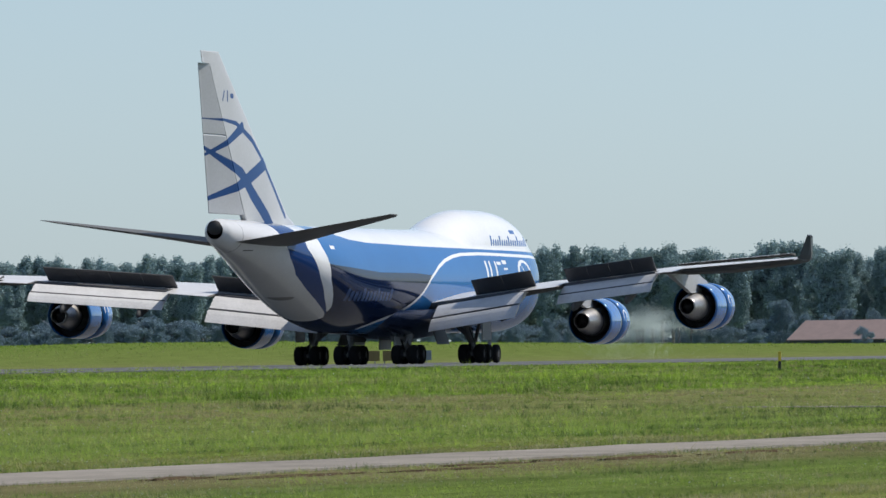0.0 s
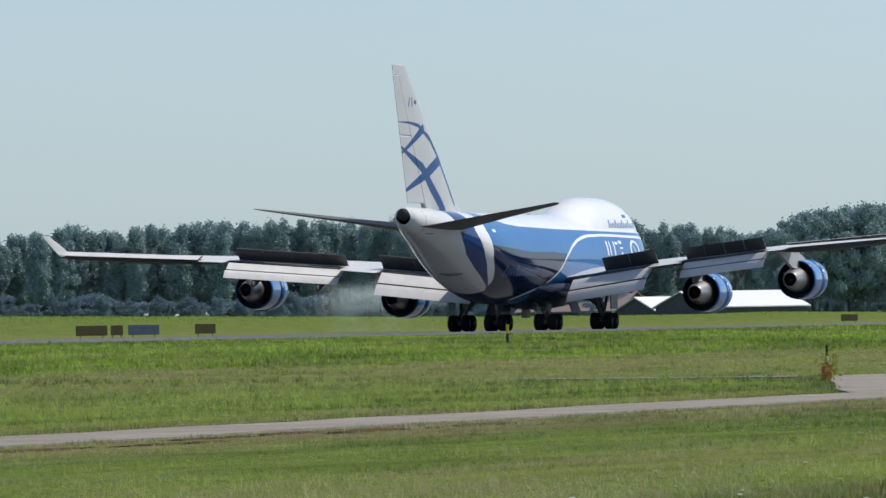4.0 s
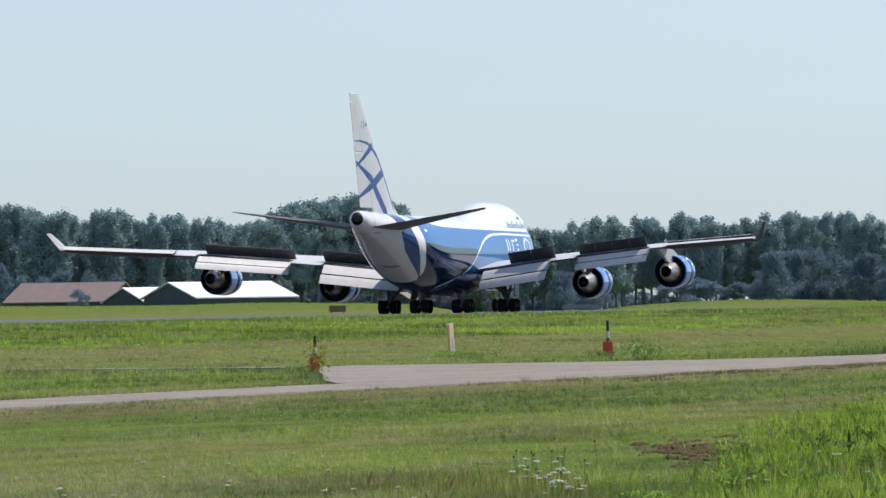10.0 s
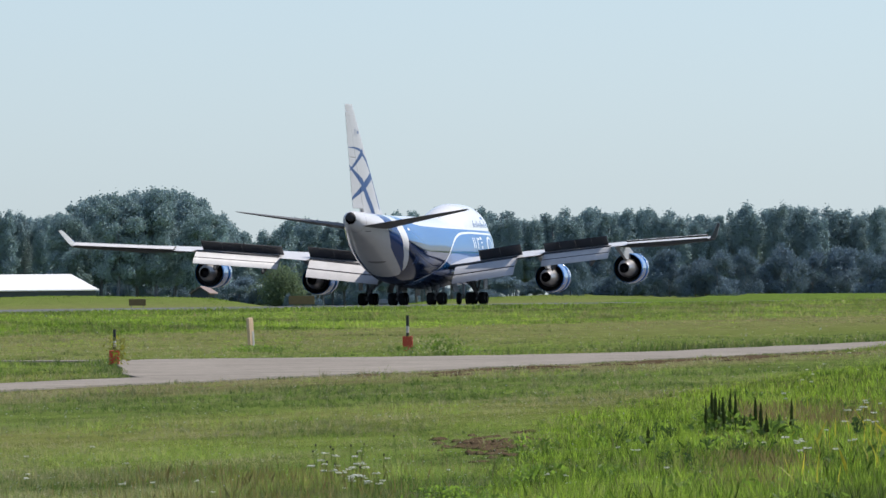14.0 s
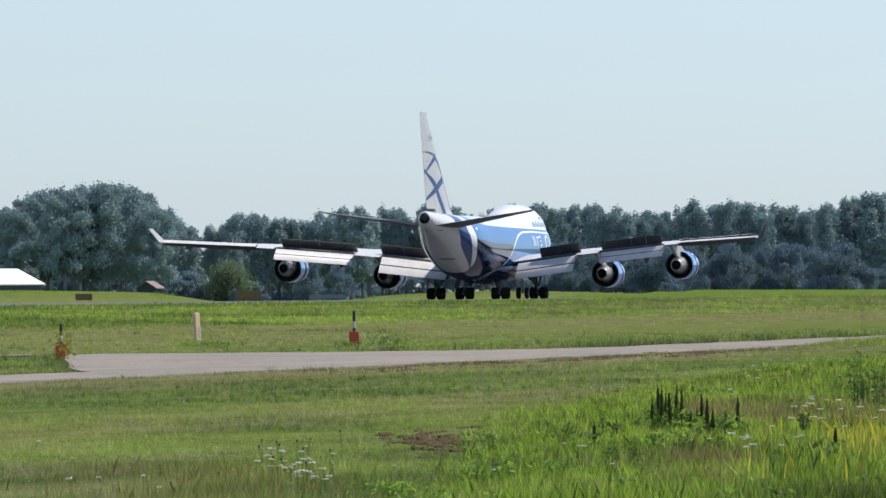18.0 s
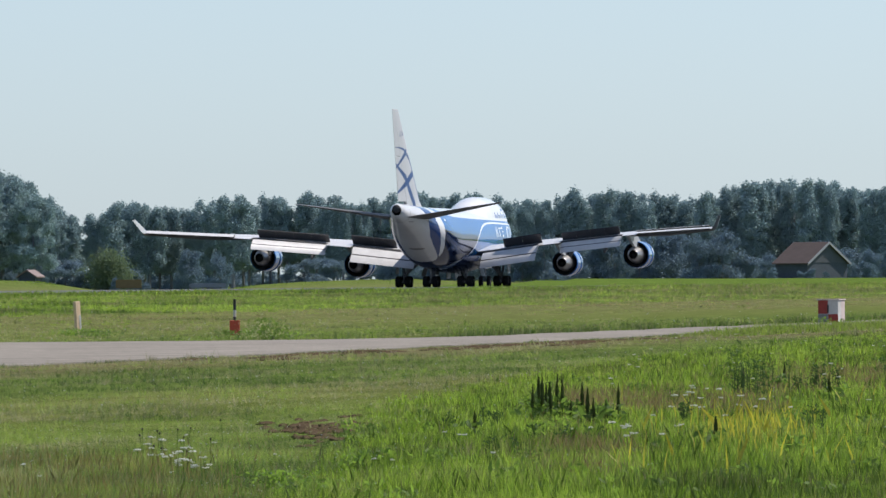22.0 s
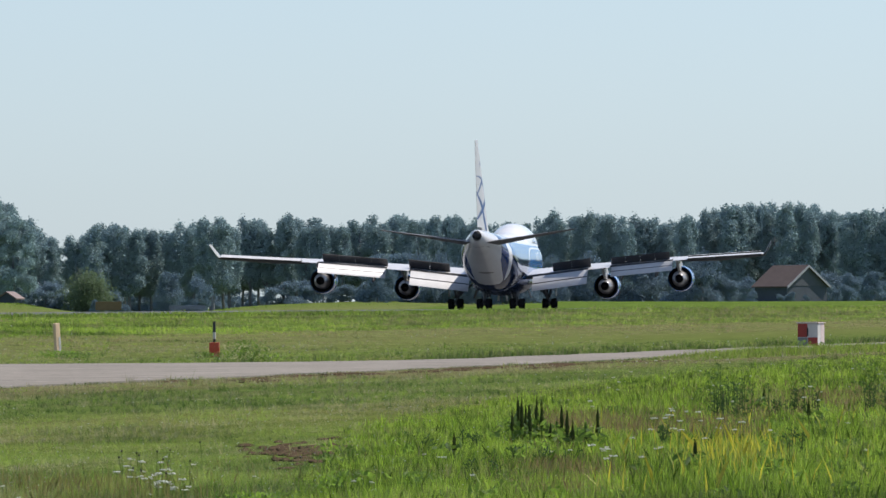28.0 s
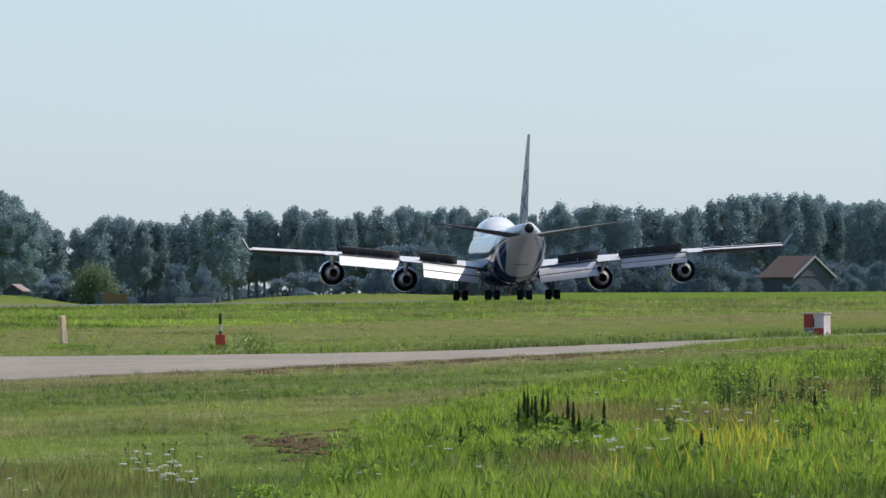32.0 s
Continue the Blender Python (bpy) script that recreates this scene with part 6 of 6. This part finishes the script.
def add_verge(t, width, depth, eave, ridge, boards):
    """Pale bargeboards and dark boarding on the gable at the +x end."""
    w, q, th = width / 2, depth / 2, 0.18
    for sgn in (1, -1):
        bm = bmesh.new()
        ex, ez = sgn * (q + 0.4), eave - 0.4 * (ridge - eave) / q
        p = [(ex, ez - 0.16), (0, ridge - 0.16), (0, ridge + th + 0.03), (ex, ez + th + 0.03)]
        va = [bm.verts.new((w + 0.41, a, b)) for a, b in p]
        vb = [bm.verts.new((w + 0.49, a, b)) for a, b in p]
        bm.faces.new(va)
        bm.faces.new(vb[::-1])
        for i in range(4):
            j = (i + 1) % 4
            bm.faces.new((va[i], vb[i], vb[j], va[j]))
        bmesh.ops.recalc_face_normals(bm, faces=bm.faces)
        part("bargeboard", bm, WOOD_GREY, t, "pale grey bargeboard")
    bm = bmesh.new()
    p = [(-q + 0.1, eave), (q - 0.1, eave), (0, ridge - 0.1)]
    va = [bm.verts.new((w + 0.01, a, b)) for a, b in p]
    vb = [bm.verts.new((w + 0.06, a, b)) for a, b in p]
    bm.faces.new(va)
    bm.faces.new(vb[::-1])
    for i in range(3):
        j = (i + 1) % 3
        bm.faces.new((va[i], vb[i], vb[j], va[j]))
    bmesh.ops.recalc_face_normals(bm, faces=bm.faces)
    part("gable_boarding", bm, boards, t, "dark boarded gable")


def build_farms():
    build_barn("barn", -4.29, 1412, 17, 14, 0.9, 3.75, -24, ROOF_MAUVE, WALL_DARK, "long barn with a dull mauve roof")
    build_barn("shed", -3.80, 1392, 10, 11.2, 0.75, 2.85, 35, ROOF_WHITE, WALL_DARK, "low dark shed with a pale roof")
    build_barn("shed", -3.365, 1368, 18.3, 13.9, 1.15, 3.4, 35, ROOF_WHITE, WALL_DARK, "long low shed with a bright metal roof")
    house = build_barn("farmhouse", 2.745, 1345, 6.2, 9.2, 2.3, 5.2, -40, ROOF_TILE, WALL_PALE, "farmhouse with a steep orange-brown tiled roof", 0)
    add_verge(house, 6.2, 9.2, 2.3, 5.2, WALL_DARK)
    build_barn("cottage", -2.20, 1395, 3.0, 2.6, 0.9, 1.7, 70, ROOF_MAUVE, WALL_PALE, "small grey cottage under the trees", 0)


SOIL = material("bare_brown_soil", (0.075, 0.055, 0.035), 0.95, var=0.35, scale=3, spec=0.0, bump=0.5)


def build_soil():
    """Low heaps of dug earth."""
    rnd = random.Random(9)
    spots = [(-0.42 + rnd.gauss(0, 0.13), .93 + rnd.gauss(0, .030), rnd.uniform(0.025, 0.075), rnd.uniform(0.010, 0.03)) for i in range(110)]
    for i in range(54):
        s, a = rnd.uniform(120, 330) if i < 26 else rnd.gauss(262, 22), 45.8 - abs(rnd.gauss(0, 1.1))
        x, y = place(s, a)
        spots.append((math.degrees(math.atan2(x, y)), math.degrees(math.atan2(EYE_Z - FIELD_Z, math.hypot(x, y))), rnd.uniform(0.12, 0.30), rnd.uniform(0.012, 0.030)))
    for i, (az, el, r, h) in enumerate(spots):
        bm = bmesh.new()
        bmesh.ops.create_icosphere(bm, subdivisions=3, radius=1)
        for v in bm.verts:
            k = 1 + 0.35 * noise.noise(v.co * 2.1 + Vector((i, 0, 0))) + 0.2 * noise.noise(v.co * 6 + Vector((i, 3, 0)))
            v.co = Vector((v.co.x * r * k * 1.3, v.co.y * r * k * (4.5 if i < 110 else 12), max(v.co.z, -0.1) * h * k * 1.6))
        ob = part("soil_mound", bm, SOIL, None, "", True)
        ob.matrix_basis = pose(*at_angle(az, el), 0, 0, -math.degrees(PSI))
        tagged(ob, "low heap of bare brown earth in grass", "soil", "bare earth patches")


SMOKE = leafy(material("pale_smoke_flecks", (0.72, 0.80, 0.90), 0.9, var=0.03, scale=1.0, spec=0.0), 0.5, 1.0)


def build_smoke():
    """Thin drifting smoke as clouds of fine flecks."""
    rng = np.random.default_rng(91)
    puffs = []
    for az, dist, wide, tall, low, count in ((-5.78, 790, 1.8, 1.0, 3.0, 32000), (-5.92, 800, 2.4, 0.9, 2.9, 24000), (-5.58, 785, 1.6, 0.7, 3.0, 20000)):
        k = rng.integers(0, 26, count)
        knot = rng.normal(size=(26, 3)) * (wide, 1.2, tall * 0.7)
        c = knot[k] + rng.normal(size=(count, 3)) * (wide * 0.34, 0.5, tall * 0.3)
        c[:, 2] = np.abs(c[:, 2] + low)
        c[:, 2] *= np.where(rng.random(count) < 0.12, rng.random(count), 1.0)
        a, b = rng.normal(size=(count, 3)), rng.normal(size=(count, 3))
        a /= np.linalg.norm(a, axis=1)[:, None]
        b /= np.linalg.norm(b, axis=1)[:, None]
        v = np.stack([c, c + 0.028 * a, c + 0.028 * b], 1).reshape(-1, 3)
        ob = new("smoke_puff", mesh_of("smoke_puff", v, np.arange(count * 3).reshape(-1, 3), SMOKE))
        tagged(ob, "thin pale blue-grey puff of smoke over the runway edge", "smoke", "drifting smoke", "stuff")
        x, y = dist * math.sin(radians(az)), dist * math.cos(radians(az))
        ob.matrix_basis = pose(x, y, float(ground_z(x, y)), 0, 0, -az)
        puffs.append((ob, ob.matrix_basis.copy()))
    return puffs


PUFFS = build_smoke()
build_signs()
build_soil()
build_farms()
build_field_things()
build_plants()
build_grass()
build_flecks()


# ---------------------------------------------------------------- what moves
def motions():
    rows = []
    for t, s, across, heading in PLANE_ROWS:
        x, y = place(s, across)
        rows.append((t, pose(x, y, 0.0, 0, 0, 90 - heading)))
    walk(AIRLINER, rows)
    # the rudder swings back to the middle as the nose comes down
    for ob, base, axis in RUDDERS:
        walk(ob, [(t, Matrix.Translation(base) @ Matrix.Rotation(radians(-a), 4, axis) @ Matrix.Translation(-base))
                  for t, a in ((0, 15), (0.2, 14), (0.4, 6.5), (0.6, 2.5), (0.8, 1), (1.2, 1), (16, 1), (32, 1))])
    # smoke hangs, then drifts off
    for i, (ob, m) in enumerate(PUFFS):
        walk(ob, [(t, Matrix.Translation((dx * (1 + 0.2 * i), 0, 0.02 * t)) @ m) for t, dx in ((0, 1.0), (2, 1.5), (4, 1.6), (5.5, 0.8), (7, -5), (9, -18), (12, -40), (20, -100), (32, -190))])
    # the reversers are stowed
    for ob in SLEEVES:
        walk(ob, [(0, pose(0, 0, 0)), (1.0, pose(0, 0, 0)), (1.3, pose(0.04, 0, 0)), (1.7, pose(0.19, 0, 0)), (2.0, pose(0.215, 0, 0)), (32, pose(0.215, 0, 0))])


motions()
